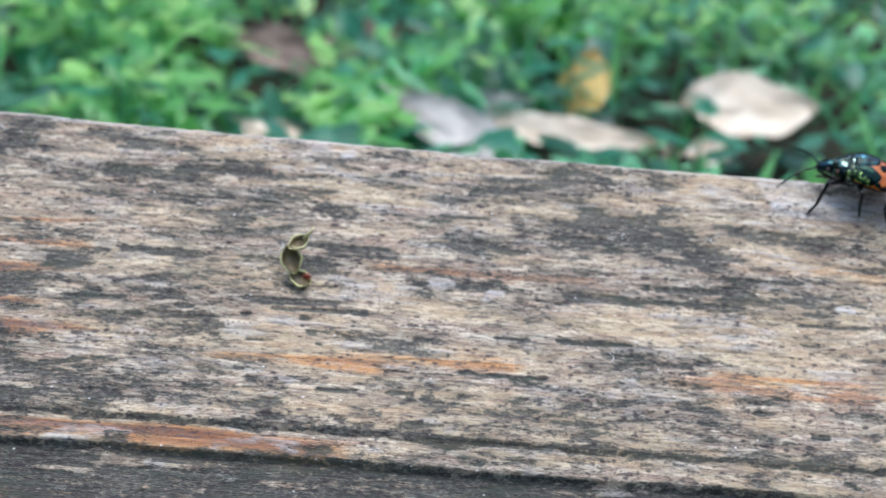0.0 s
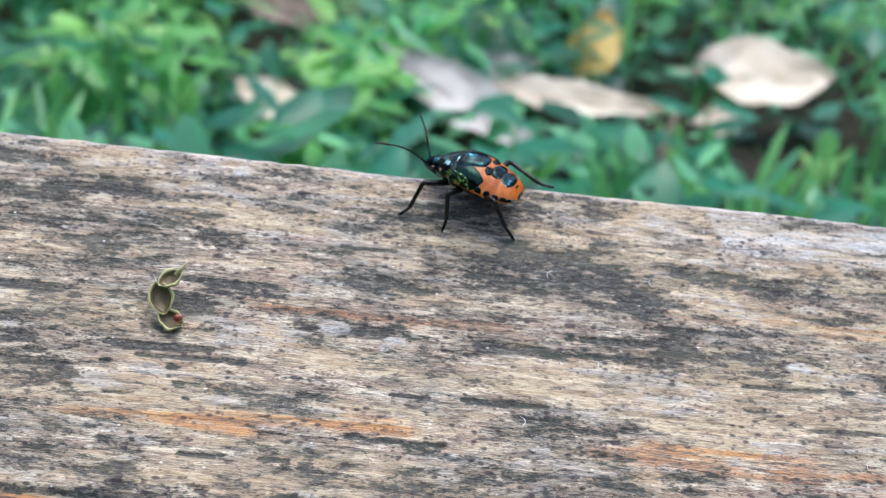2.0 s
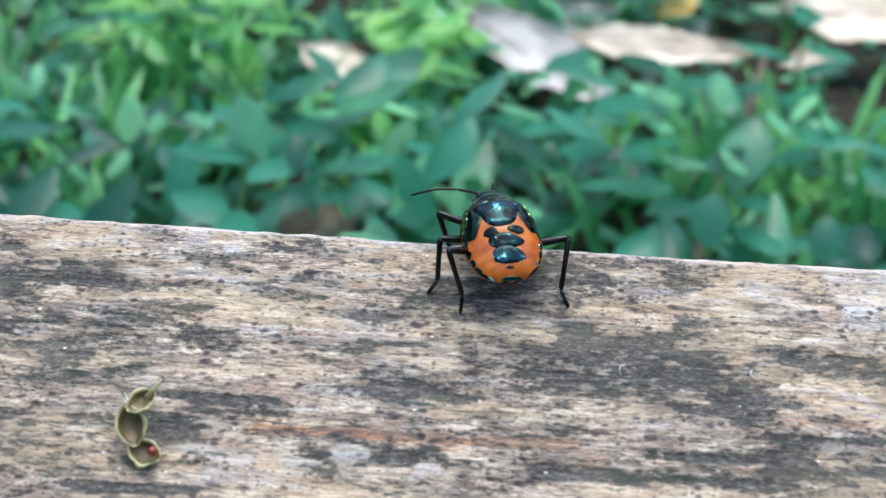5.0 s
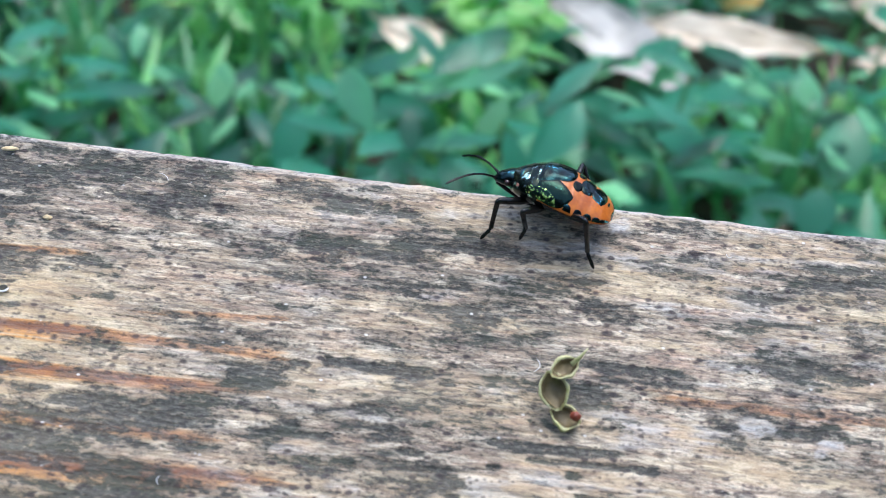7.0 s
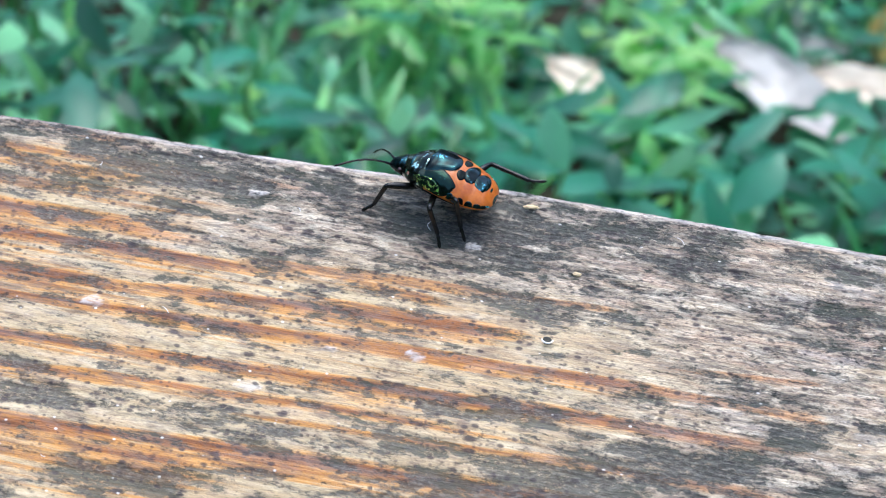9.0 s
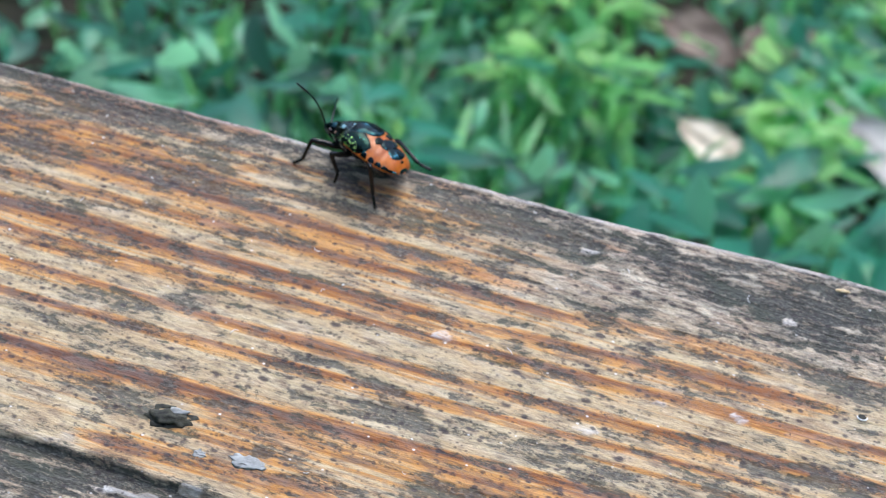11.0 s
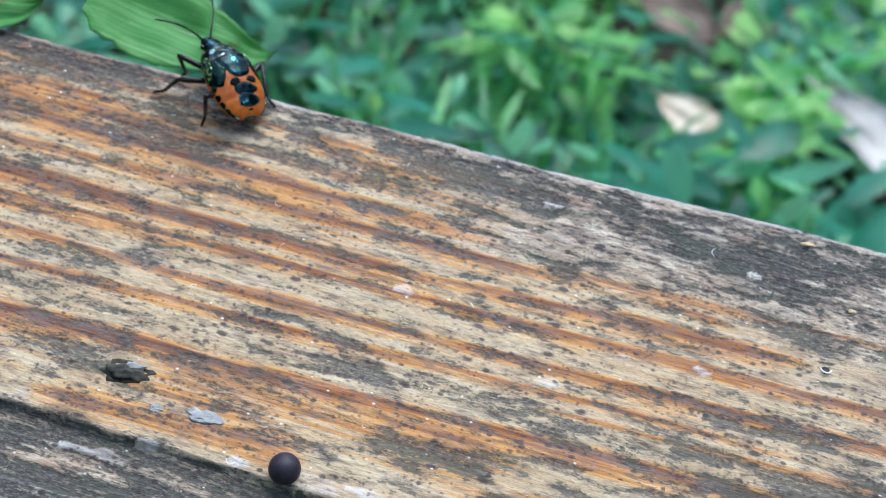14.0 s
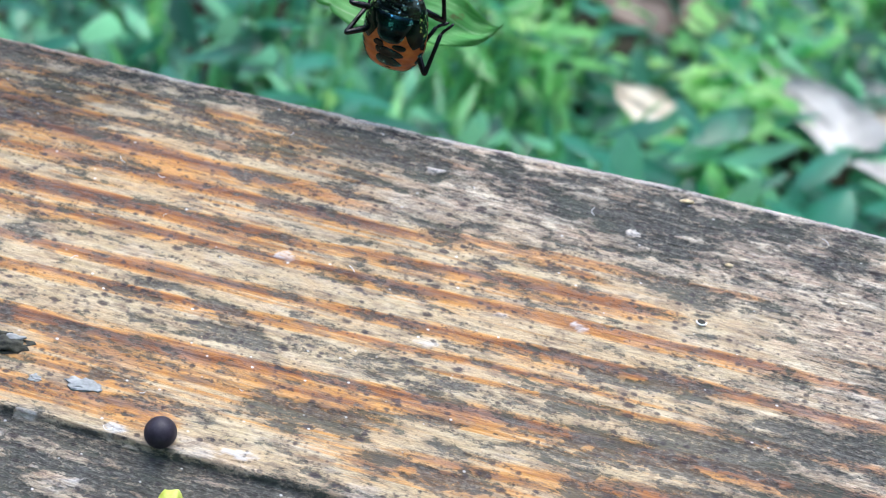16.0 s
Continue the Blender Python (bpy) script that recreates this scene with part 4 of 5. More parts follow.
def build_bug():
    bug = new("shield_bug")
    tagged(bug, "metallic teal and orange shield bug nymph with black legs", "bug")
    bm = bmesh.new()
    shell(bm, -5.78, 2.3, 40, 40)
    abdomen = part("abdomen", bm, ORANGE, bug, "orange abdomen")
    for v in abdomen.data.vertices:   # shallow segment furrows
        x = v.co.x/MM
        if x < -0.5 and v.co.z > 0:
            v.co.z -= 0.09*MM*max(0.0, math.sin((x + 0.4)*2*math.pi/1.05))**4
    bm = bmesh.new()
    shell(bm, -1.9, 2.4, 20, 40)
    upper = [f for f in bm.faces if f.calc_center_median().z/MM > RIM(f.calc_center_median().x/MM) + 0.02]
    bmesh.ops.delete(bm, geom=upper, context='FACES')
    bmesh.ops.scale(bm, vec=(1, 1.012, 1.02), verts=bm.verts)
    part("chest", bm, BLACKLEG, bug, "black underside of the chest")
    bm = bmesh.new()
    shell(bm, 1.9, 5.15, 20, 40)
    bmesh.ops.scale(bm, vec=(1, 1.015, 1.02), verts=bm.verts)
    part("pronotum", bm, BRONZE, bug, "dark metallic collar plate")
    for k, x in enumerate((2.6, 3.45, 4.3)):
        bm = bmesh.new()
        plate(bm, x - 0.22, x + 0.22, lambda q: -0.84 + 0.05*k, lambda q: 0.84 - 0.05*k, 0.06, 6, 24)
        part("collar_ridge", bm, TEAL if k == 2 else BRONZE, bug, "bronze and blue-green cross ridge")
    lobe = spline((-1.24, -1.16, -1.0, -0.6, 0.0, 0.3, 0.9, 1.6, 2.4), (0.03, 0.17, 0.27, 0.37, 0.44, 0.46, 0.55, 0.64, 0.68))
    bm = bmesh.new()
    plate(bm, -1.24, 2.4, lambda q: -lobe(q), lambda q: lobe(q), 0.20, 34, 20)
    part("scutellum", bm, TEAL, bug, "black-green shield plate with a rounded tip")
    inner = spline((-1.62, -1.3, -0.7, -0.1, 0.3, 0.9, 2.3), (0.71, 0.65, 0.56, 0.49, 0.45, 0.53, 0.64))
    outer = spline((-1.62, -1.4, -1.0, -0.5, 0.2, 1.0, 2.3), (0.74, 0.84, 0.94, 0.985, 0.998, 0.998, 0.99))
    for side in (1, -1):
        bm = bmesh.new()
        if side > 0:
            plate(bm, -1.62, 2.3, inner, outer, 0.16, 26, 14)
        else:
            plate(bm, -1.62, 2.3, lambda q: -outer(q), lambda q: -inner(q), 0.16, 26, 14)
        pad = part("wing_pad", bm, DARKM, bug, "dark metallic wing pad")
        bm = bmesh.new()
        top_of = spline((-0.2, 0.4, 1.2, 2.2, 3.4), (0.93, 0.86, 0.80, 0.80, 0.86))
        if side > 0:
            plate(bm, -0.2, 3.4, top_of, lambda q: 0.99, 0.20, 26, 8)
        else:
            plate(bm, -0.2, 3.4, lambda q: -0.99, lambda q: -top_of(q), 0.20, 26, 8)
        part("flank", bm, GOLDM, pad, "golden green sparkling margin")
    for y in (1.24, -1.24):
        bm = bmesh.new()
        spot_on(bm, -1.66, y, 0.46, 0.74, 0.08, y)
        part("round_spot", bm, DARKM, bug, "black round spot")
    for x, rx, ry, nm in ((-2.66, 0.70, 1.72, "middle_spot"), (-3.98, 0.80, 1.56, "rear_spot"), (-5.05, 0.10, 0.40, "small_spot")):
        bm = bmesh.new()
        spot_on(bm, x, 0.0, rx, ry, 0.10, 0.3)
        part(nm, bm, TEAL, bug, "blue-black metallic spot")
    for side in (1, -1):
        for x in (-1.35, -2.5, -3.5, -4.4, -5.15):
            bm = bmesh.new()
            rim = lambda q: 0.985 - 0.10*math.sqrt(max(0.0, 1 - ((q - x)/0.45)**2)) - 0.004
            if side > 0:
                plate(bm, x - 0.45, x + 0.45, rim, lambda q: 0.985, 0.09, 12, 6)
            else:
                plate(bm, x - 0.45, x + 0.45, lambda q: -0.985, lambda q: -rim(q), 0.09, 12, 6)
            part("margin_spot", bm, TEAL, bug, "blue-black margin spot")
    bm = bmesh.new()
    spot_on(bm, -5.66, 0.0, 0.10, 0.95, 0.06, 0)
    part("tail_plate", bm, TEAL, bug, "blue-black tail plate")
    for y in (0.88, -0.88):
        bm = bmesh.new()
        plate(bm, 4.15, 4.5, lambda q: min(y*1.0, y*1.10), lambda q: max(y*1.0, y*1.10), 0.10, 8, 6)
        part("collar_patch", bm, PINK, bug, "dull pink collar corner")
    # head
    bm = bmesh.new()
    hw = spline((4.7, 5.3, 5.9, 6.5, 7.0, 7.25), (1.50, 1.42, 1.32, 1.08, 0.70, 0.28))
    hz = spline((4.7, 5.5, 6.3, 7.0, 7.25), (0.24, 0.30, 0.12, -0.10, -0.22))
    hh = spline((4.7, 5.5, 6.3, 7.0, 7.25), (1.00, 0.94, 0.72, 0.40, 0.15))
    rings = []
    for i in range(17):
        x = 4.7 + 2.55*i/16
        rings.append([bm.verts.new(Vector((x, hw(x)*math.cos(a), hz(x) + hh(x)*math.sin(a)))*MM) for a in np.linspace(0, 2*math.pi, 25)[:-1]])
    for a, b in zip(rings, rings[1:]):
        for k in range(24):
            bm.faces.new((a[k], a[(k + 1) % 24], b[(k + 1) % 24], b[k]))
    bm.faces.new(rings[0])
    bm.faces.new(rings[-1])
    head = part("head", bm, TEAL, bug, "blue-green head")
    for y in (1.34, -1.34):
        bm = bmesh.new()
        bmesh.ops.create_icosphere(bm, subdivisions=3, radius=0.33*MM)
        bmesh.ops.translate(bm, vec=Vector((5.55, y, 0.18))*MM, verts=bm.verts)
        part("eye", bm, EYE, head, "dark red eye")
    bm = bmesh.new()
    tube(bm, [Vector(p)*MM for p in ((6.9, 0, -0.7), (5.6, 0, -1.25), (3.5, 0, -2.1), (1.2, 0, -2.25))], [0.2*MM, 0.22*MM, 0.18*MM, 0.08*MM], 8)
    part("beak", bm, BLACKLEG, head)
    limbs = {}
    for key, (hip, a, b) in LEGS.items():
        bm = bmesh.new()
        tube(bm, [Vector(p)*MM for p in ((-0.35, 0, 0), (0.3, 0, 0), (a*0.35, 0, 0.03), (a*0.75, 0, 0.03), (a*0.97, 0, 0), (a + 0.1, 0, 0))],
             [r*MM for r in (0.26, 0.32, 0.41, 0.39, 0.31, 0.20)], 10)
        thigh = part("leg", bm, BLACKLEG, bug, "glossy black leg")
        bm = bmesh.new()
        ank = 0.74*b
        tube(bm, [Vector(p)*MM for p in ((-0.1, 0, 0), (0.25, 0, 0.02), (ank*0.5, 0, 0.34), (ank*0.95, 0, 0.70), (ank + 0.03, 0, 0.72))],
             [r*MM for r in (0.20, 0.30, 0.26, 0.27, 0.16)], 9)
        tube(bm, [Vector(p)*MM for p in ((ank - 0.05, 0, 0.70), (ank + 0.25*(b - ank), 0, 0.60), (ank + 0.45*(b - ank), 0, 0.42),
                                          (ank + 0.55*(b - ank), 0, 0.36), (ank + 0.85*(b - ank), 0, 0.12), (b, 0, 0.0))],
             [r*MM for r in (0.16, 0.22, 0.17, 0.21, 0.19, 0.09)], 8)
        shin = part("shin", bm, BLACKLEG, thigh)
        limbs[key] = (thigh, shin)
    feel = {}
    for key in ("A", "B"):
        bm = bmesh.new()
        bend = 0.8
        pts = [Vector((7.2*s, 0, bend*math.sin(math.pi*s)))*MM for s in (0, 0.05, 0.16, 0.30, 0.33, 0.50, 0.62, 0.65, 0.82, 0.95, 1.0)]
        tube(bm, pts, [r*MM for r in (0.17, 0.16, 0.12, 0.12, 0.10, 0.12, 0.12, 0.09, 0.13, 0.12, 0.05)], 8)
        feel[key] = part("antenna", bm, BLACKLEG, bug, "thin jointed black antenna")
    return bug, limbs, feel


# ---------------------------------------------------------------- the sprig with two blade leaves


def blade(bm, length, width, curl, seed, n=60, m=18):
    """A pointed leaf from its tip at the origin along +x, ribbed lengthwise, with a nibbled edge."""
    faces = []
    prof = spline((0.0, 0.04, 0.18, 0.38, 0.58, 0.78, 0.92, 1.0), (0.0, 0.18, 0.46, 0.78, 1.0, 0.92, 0.72, 0.42))
    for off in (0.0, -0.00012):
        rows = []
        for i in range(n + 1):
            s = i/n
            w = width*prof(s)
            row = []
            for j in range(m + 1):
                q = 2*j/m - 1
                rag = 1 + (0.04 + 0.30*max(0.0, s - 0.70)/0.30)*noise.noise(Vector((s*16, 3*(q > 0), seed)))
                rag -= 0.16*max(0.0, noise.noise(Vector((s*34, 5*(q > 0), seed + 8))) - 0.15)
                z = curl*(s**1.5)*length*0.15 + 0.16*w*abs(q) + 0.00010*math.cos(q*26) + off
                z += 0.0011*noise.noise(Vector((s*5, q*1.6, seed + 3))) + 0.0016*math.exp(-s/0.05)
                row.append(bm.verts.new((length*s, w*q*rag - 0.35*width*math.exp(-s/0.05), z)))
            rows.append(row)
        faces.append(rows)
    for rows in faces:
        for i in range(n):
            for j in range(m):
                bm.faces.new((rows[i][j], rows[i + 1][j], rows[i + 1][j + 1], rows[i][j + 1]))
    for j in (0, m):
        for i in range(n):
            bm.faces.new((faces[0][i][j], faces[0][i + 1][j], faces[1][i + 1][j], faces[1][i][j]))


def build_sprig():
    sprig = new("leaf_sprig")
    tagged(sprig, "fresh green sprig with pointed ribbed leaves", "plant sprig")
    bm = bmesh.new()
    blade(bm, 0.026, 0.0066, 0.0, 1.0)
    part("leaf", bm, LEAFM, sprig, "bright green ribbed leaf with pale scuffs")
    bm = bmesh.new()
    blade(bm, 0.034, 0.0058, 0.2, 7.0)
    second = part("leaf", bm, LEAFM, sprig)
    second.matrix_basis = pose(0.0310, 0.0044, -0.0030, 0, 0, 21)
    bm = bmesh.new()
    tube(bm, [(0.025, -0.001, -0.0006), (0.035, -0.006, -0.003), (0.066, -0.004, -0.004), (0.125, -0.002, -0.004)], [0.0006, 0.0009, 0.0012, 0.0014], 8)
    part("stem", bm, STEMM, sprig, "green stem")
    return sprig


# ---------------------------------------------------------------- weeds, grass and dead leaves on the ground


def leaf_quads(rng, verts, faces, base, yaw, pitch, ln, wd, fold):
    """One small folded oval leaf, as loose triangles in a big mesh."""
    d = Vector((math.cos(yaw)*math.cos(pitch), math.sin(yaw)*math.cos(pitch), math.sin(pitch)))
    side = Vector((-math.sin(yaw), math.cos(yaw), 0))
    up = d.cross(side)*-1
    k = len(verts)
    st = ((0.0, 0.06), (0.22, 0.72), (0.5, 1.0), (0.78, 0.62), (1.0, 0.02))
    for s, w in st:
        c = base + d*(ln*s) - Vector((0, 0, 1))*(ln*0.28*s*s)
        verts.append(c + side*(wd*w) + up*(fold*wd*w))
        verts.append(c)
        verts.append(c - side*(wd*w) + up*(fold*wd*w))
    for i in range(len(st) - 1):
        a = k + 3*i
        faces.append((a, a + 1, a + 4, a + 3))
        faces.append((a + 1, a + 2, a + 5, a + 4))


def mesh_thing(name, verts, faces, mat):
    me = bpy.data.meshes.new(name)
    me.from_pydata([tuple(v) for v in verts], [], faces)
    for p in me.polygons:
        p.use_smooth = True
    me.materials.append(mat)
    return new(name, me)


# places of the larger dead leaves, where the cover is flattened
LITTER = [(0.35, 0.86, 0.065), (0.108, 0.67, 0.05), (0.19, 0.735, 0.065), (0.218, 0.90, 0.02), (-0.012, 0.655, 0.032), (-0.045, 0.92, 0.045),
          (0.025, 0.98, 0.04)]


def build_undergrowth():
    rng = random.Random(11)
    verts, faces = [], []
    for k in range(25000):
        rad, turn = 2.4*rng.random()**0.72, rng.uniform(0, 2*math.pi)
        x, y = 0.06 + rad*math.cos(turn), 0.68 + rad*math.sin(turn)
        if noise.noise(Vector((x*5, y*5, 0))) < -0.22 and rng.random() < 0.8:
            continue
        tall = 0.008 + 0.105*rng.random()*(0.6 + 0.9*noise.noise(Vector((x*4 + 9, y*4, 2))))
        if any(abs(x - cx) < rx and -0.15 < y - cy < 0.035 for cx, cy, rx in LITTER):
            if rng.random() < 0.5:
                continue
            tall = min(0.03, tall*0.3)
        base = Vector((x, y, max(0.006, tall)))
        ln = rng.uniform(0.016, 0.050)
        leaf_quads(rng, verts, faces, base, rng.uniform(0, 6.283), rng.uniform(-0.55, 1.25),
                   ln, ln*rng.uniform(0.14, 0.30), rng.uniform(0.1, 0.7))
    for k in range(9000):   # coarser cover out to the trees
        rad, turn = 2.2 + 6.0*rng.random()**0.7, rng.uniform(0, 2*math.pi)
        base = Vector((0.06 + rad*math.cos(turn), 0.68 + rad*math.sin(turn), rng.uniform(0.01, 0.10)))
        leaf_quads(rng, verts, faces, base, rng.uniform(0, 6.283), rng.uniform(-0.3, 0.9),
                   rng.uniform(0.08, 0.20), rng.uniform(0.03, 0.055), rng.uniform(0.1, 0.6))
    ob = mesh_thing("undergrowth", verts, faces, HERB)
    tagged(ob, "dense low green weeds covering the soil", "weeds", kind="stuff")
    verts, faces = [], []
    for k in range(5200):
        rad, turn = 2.6*rng.random()**0.8, rng.uniform(0, 2*math.pi)
        x, y = 0.06 + rad*math.cos(turn), 0.68 + rad*math.sin(turn)
        if -0.16 < y < 0.10 and abs(x) < 0.75:
            continue
        if any(abs(x - cx) < rx + 0.02 and -0.24 < y - cy < 0.04 for cx, cy, rx in LITTER) and rng.random() < 0.93:
            continue
        leaf_quads(rng, verts, faces, Vector((x, y, 0.0)), rng.uniform(0, 6.283), rng.uniform(0.9, 1.5),
                   rng.uniform(0.05, 0.13), rng.uniform(0.0018, 0.0050), 0.4)
    for cx, cy, r, n in ((0.245, 0.52, 0.045, 90), (-0.07, 0.58, 0.035, 30), (-0.2, 0.54, 0.05, 50), (0.48, 0.72, 0.05, 50)):
        for k in range(n):
            leaf_quads(rng, verts, faces, Vector((rng.gauss(cx, r), rng.gauss(cy, r), 0.0)), rng.uniform(0, 6.283), rng.uniform(1.0, 1.5),
                       rng.uniform(0.06, 0.12), rng.uniform(0.0024, 0.0052), 0.4)
    ob = mesh_thing("grass", verts, faces, GRASS)
    tagged(ob, "scattered upright green grass blades", "grass", kind="stuff")


def build_weeds():
    """A few taller weeds that stand out of the cover, each a stem with its leaves."""
    rng = random.Random(23)
    kinds = []
    for k in range(4):
        weed = new("weed")
        tagged(weed, "leafy green weed growing from the soil", "weed", "weeds behind the board")
        bm = bmesh.new()
        hgt = 0.07 + 0.012*k
        tube(bm, [(0, 0, 0), (0.003, 0.002, hgt*0.5), (0.006*(k - 1), 0.004, hgt)], [0.0016, 0.0013, 0.0007], 7)
        part("stem", bm, STEMM, weed)
        for j in range(9):
            verts, faces = [], []
            f = 0.25 + 0.75*j/8
            leaf_quads(rng, verts, faces, Vector((0.006*(k - 1)*f*f, 0.003*f, hgt*f)), j*2.4 + k, 0.55 - 0.4*f*rng.random(),
                       rng.uniform(0.028, 0.045), rng.uniform(0.007, 0.0115), 0.25)
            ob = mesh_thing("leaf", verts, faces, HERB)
            ob.parent = weed
        kinds.append(weed)
    places = [(-0.10, 0.36), (-0.03, 0.45), (0.05, 0.40), (0.12, 0.46), (0.20, 0.40), (0.28, 0.46), (-0.17, 0.46), (-0.24, 0.55),
              (0.03, 0.52), (0.15, 0.52), (-0.12, 0.62), (0.25, 0.60), (-0.30, 0.70), (-0.06, 0.74), (0.20, 0.84), (-0.20, 0.84),
              (0.40, 0.60), (-0.36, 0.60), (0.05, 0.92), (-0.02, 0.33), (0.16, 0.34)]
    for i, (x, y) in enumerate(places):
        m = Matrix.Translation((x, y, -0.005)) @ Matrix.Rotation(rng.uniform(0, 6.283), 4, 'Z')
        if i < 4:
            kinds[i].matrix_world = m
        else:
            copy_thing(kinds[i % 4], m)


def build_pale_and_sunlit():
    """Pale shoots among the weeds, and lighter leaves further back that paint in sunlit foliage."""
    rng = random.Random(37)
    first = []
    for k in range(3):
        shoot = new("shoot")
        tagged(shoot, "pale green upright shoot among darker weeds", "shoot", "pale shoots behind the board")
        bm = bmesh.new()
        tube(bm, [(0, 0, 0), (0.001, 0.001, 0.022), (0.002, 0.0, 0.045)], [0.0016, 0.0013, 0.0008], 7)
        part("stem", bm, STEMM, shoot)
        for j in range(5):
            verts, faces = [], []
            leaf_quads(rng, verts, faces, Vector((0.002, 0, 0.016 + 0.006*j)), j*2.2 + k, 0.85 + 0.1*j,
                       0.036 + 0.004*k - 0.003*j, 0.0058 + 0.0012*k, 0.35)
            mesh_thing("leaf", verts, faces, PALE_SUNLIT).parent = shoot
        first.append(shoot)
    places = [(-0.186, 0.535), (-0.235, 0.545), (0.020, 0.533), (-0.073, 0.640), (0.150, 0.565), (0.233, 0.540), (0.247, 0.490),
              (0.030, 0.492), (0.346, 0.640), (0.240, 0.650), (-0.330, 0.600), (0.300, 0.560)]
    for i, (x, y) in enumerate(places):
        m = Matrix.Translation((x, y, -0.002)) @ Matrix.Rotation(rng.uniform(0, 6.283), 4, 'Z')
        if i < 3:
            first[i].matrix_world = m
        else:
            copy_thing(first[i % 3], m)
    # clusters of lighter leaf colour take the place of sun dapples
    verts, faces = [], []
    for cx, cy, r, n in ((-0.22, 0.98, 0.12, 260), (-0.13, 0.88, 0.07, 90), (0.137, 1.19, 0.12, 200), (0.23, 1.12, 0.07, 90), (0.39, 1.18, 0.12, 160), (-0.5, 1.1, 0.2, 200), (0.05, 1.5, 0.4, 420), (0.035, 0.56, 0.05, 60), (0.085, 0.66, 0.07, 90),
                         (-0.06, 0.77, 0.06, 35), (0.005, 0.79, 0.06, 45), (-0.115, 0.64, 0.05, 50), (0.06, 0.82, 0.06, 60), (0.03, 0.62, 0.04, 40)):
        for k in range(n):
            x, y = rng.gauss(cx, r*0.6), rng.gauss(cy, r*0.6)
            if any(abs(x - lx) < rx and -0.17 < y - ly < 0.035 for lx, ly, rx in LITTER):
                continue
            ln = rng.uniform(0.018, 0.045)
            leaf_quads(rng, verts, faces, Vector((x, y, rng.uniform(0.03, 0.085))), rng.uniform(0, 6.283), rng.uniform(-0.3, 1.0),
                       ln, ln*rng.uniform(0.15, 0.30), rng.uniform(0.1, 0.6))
    ob = mesh_thing("sunlit_growth", verts, faces, PALE_SUNLIT)
    tagged(ob, "pale yellow-green leaves over the weeds, coloured as if sunlit", "weeds", kind="stuff")


def dead_leaf(label, mat, x, y, z, ln, wd, turn, lean, curl, seed):
    """A curled dry leaf with a midrib, lying on the weeds."""
    thing = new("dead_leaf")
    tagged(thing, label, "dead leaf", "dead leaves among the weeds")
    bm = bmesh.new()
    n, m = 26, 12
    prof = spline((0, 0.1, 0.3, 0.55, 0.8, 1.0), (0.06, 0.5, 0.92, 1.0, 0.62, 0.03))
    layers = []
    for off in (0.0, -0.0006):
        rows = []
        for i in range(n + 1):
            s = i/n
            row = []
            for j in range(m + 1):
                q = 2*j/m - 1
                w = wd*prof(s)*(1 + 0.16*noise.noise(Vector((s*6, 3.0*(q > 0), seed))) + 0.10*noise.noise(Vector((s*19, 3.0*(q > 0), seed))))
                zz = curl*wd*(q*q - 0.3) + 0.004*noise.noise(Vector((s*5, q*2, seed + 5))) + 0.16*ln*curl*(s - 0.5)**2 + off
                row.append(bm.verts.new((ln*(s - 0.5), w*q, zz)))
            rows.append(row)
        layers.append(rows)
    for rows in layers:
        for i in range(n):
            for j in range(m):
                bm.faces.new((rows[i][j], rows[i + 1][j], rows[i + 1][j + 1], rows[i][j + 1]))
    part("leaf_blade", bm, mat, thing)
    bm = bmesh.new()
    tube(bm, [(-ln*0.62, 0, 0.001), (-ln*0.4, 0, 0.0), (0, 0, -0.3*curl*wd + 0.0006), (ln*0.45, 0, 0.0)], [0.0012, 0.0011, 0.0008, 0.0003], 6)
    part("midrib", bm, mat, thing)
    thing.matrix_world = Matrix.Translation((x, y, z)) @ Matrix.Rotation(radians(lean), 4, 'X') @ Matrix.Rotation(radians(turn), 4, 'Z')


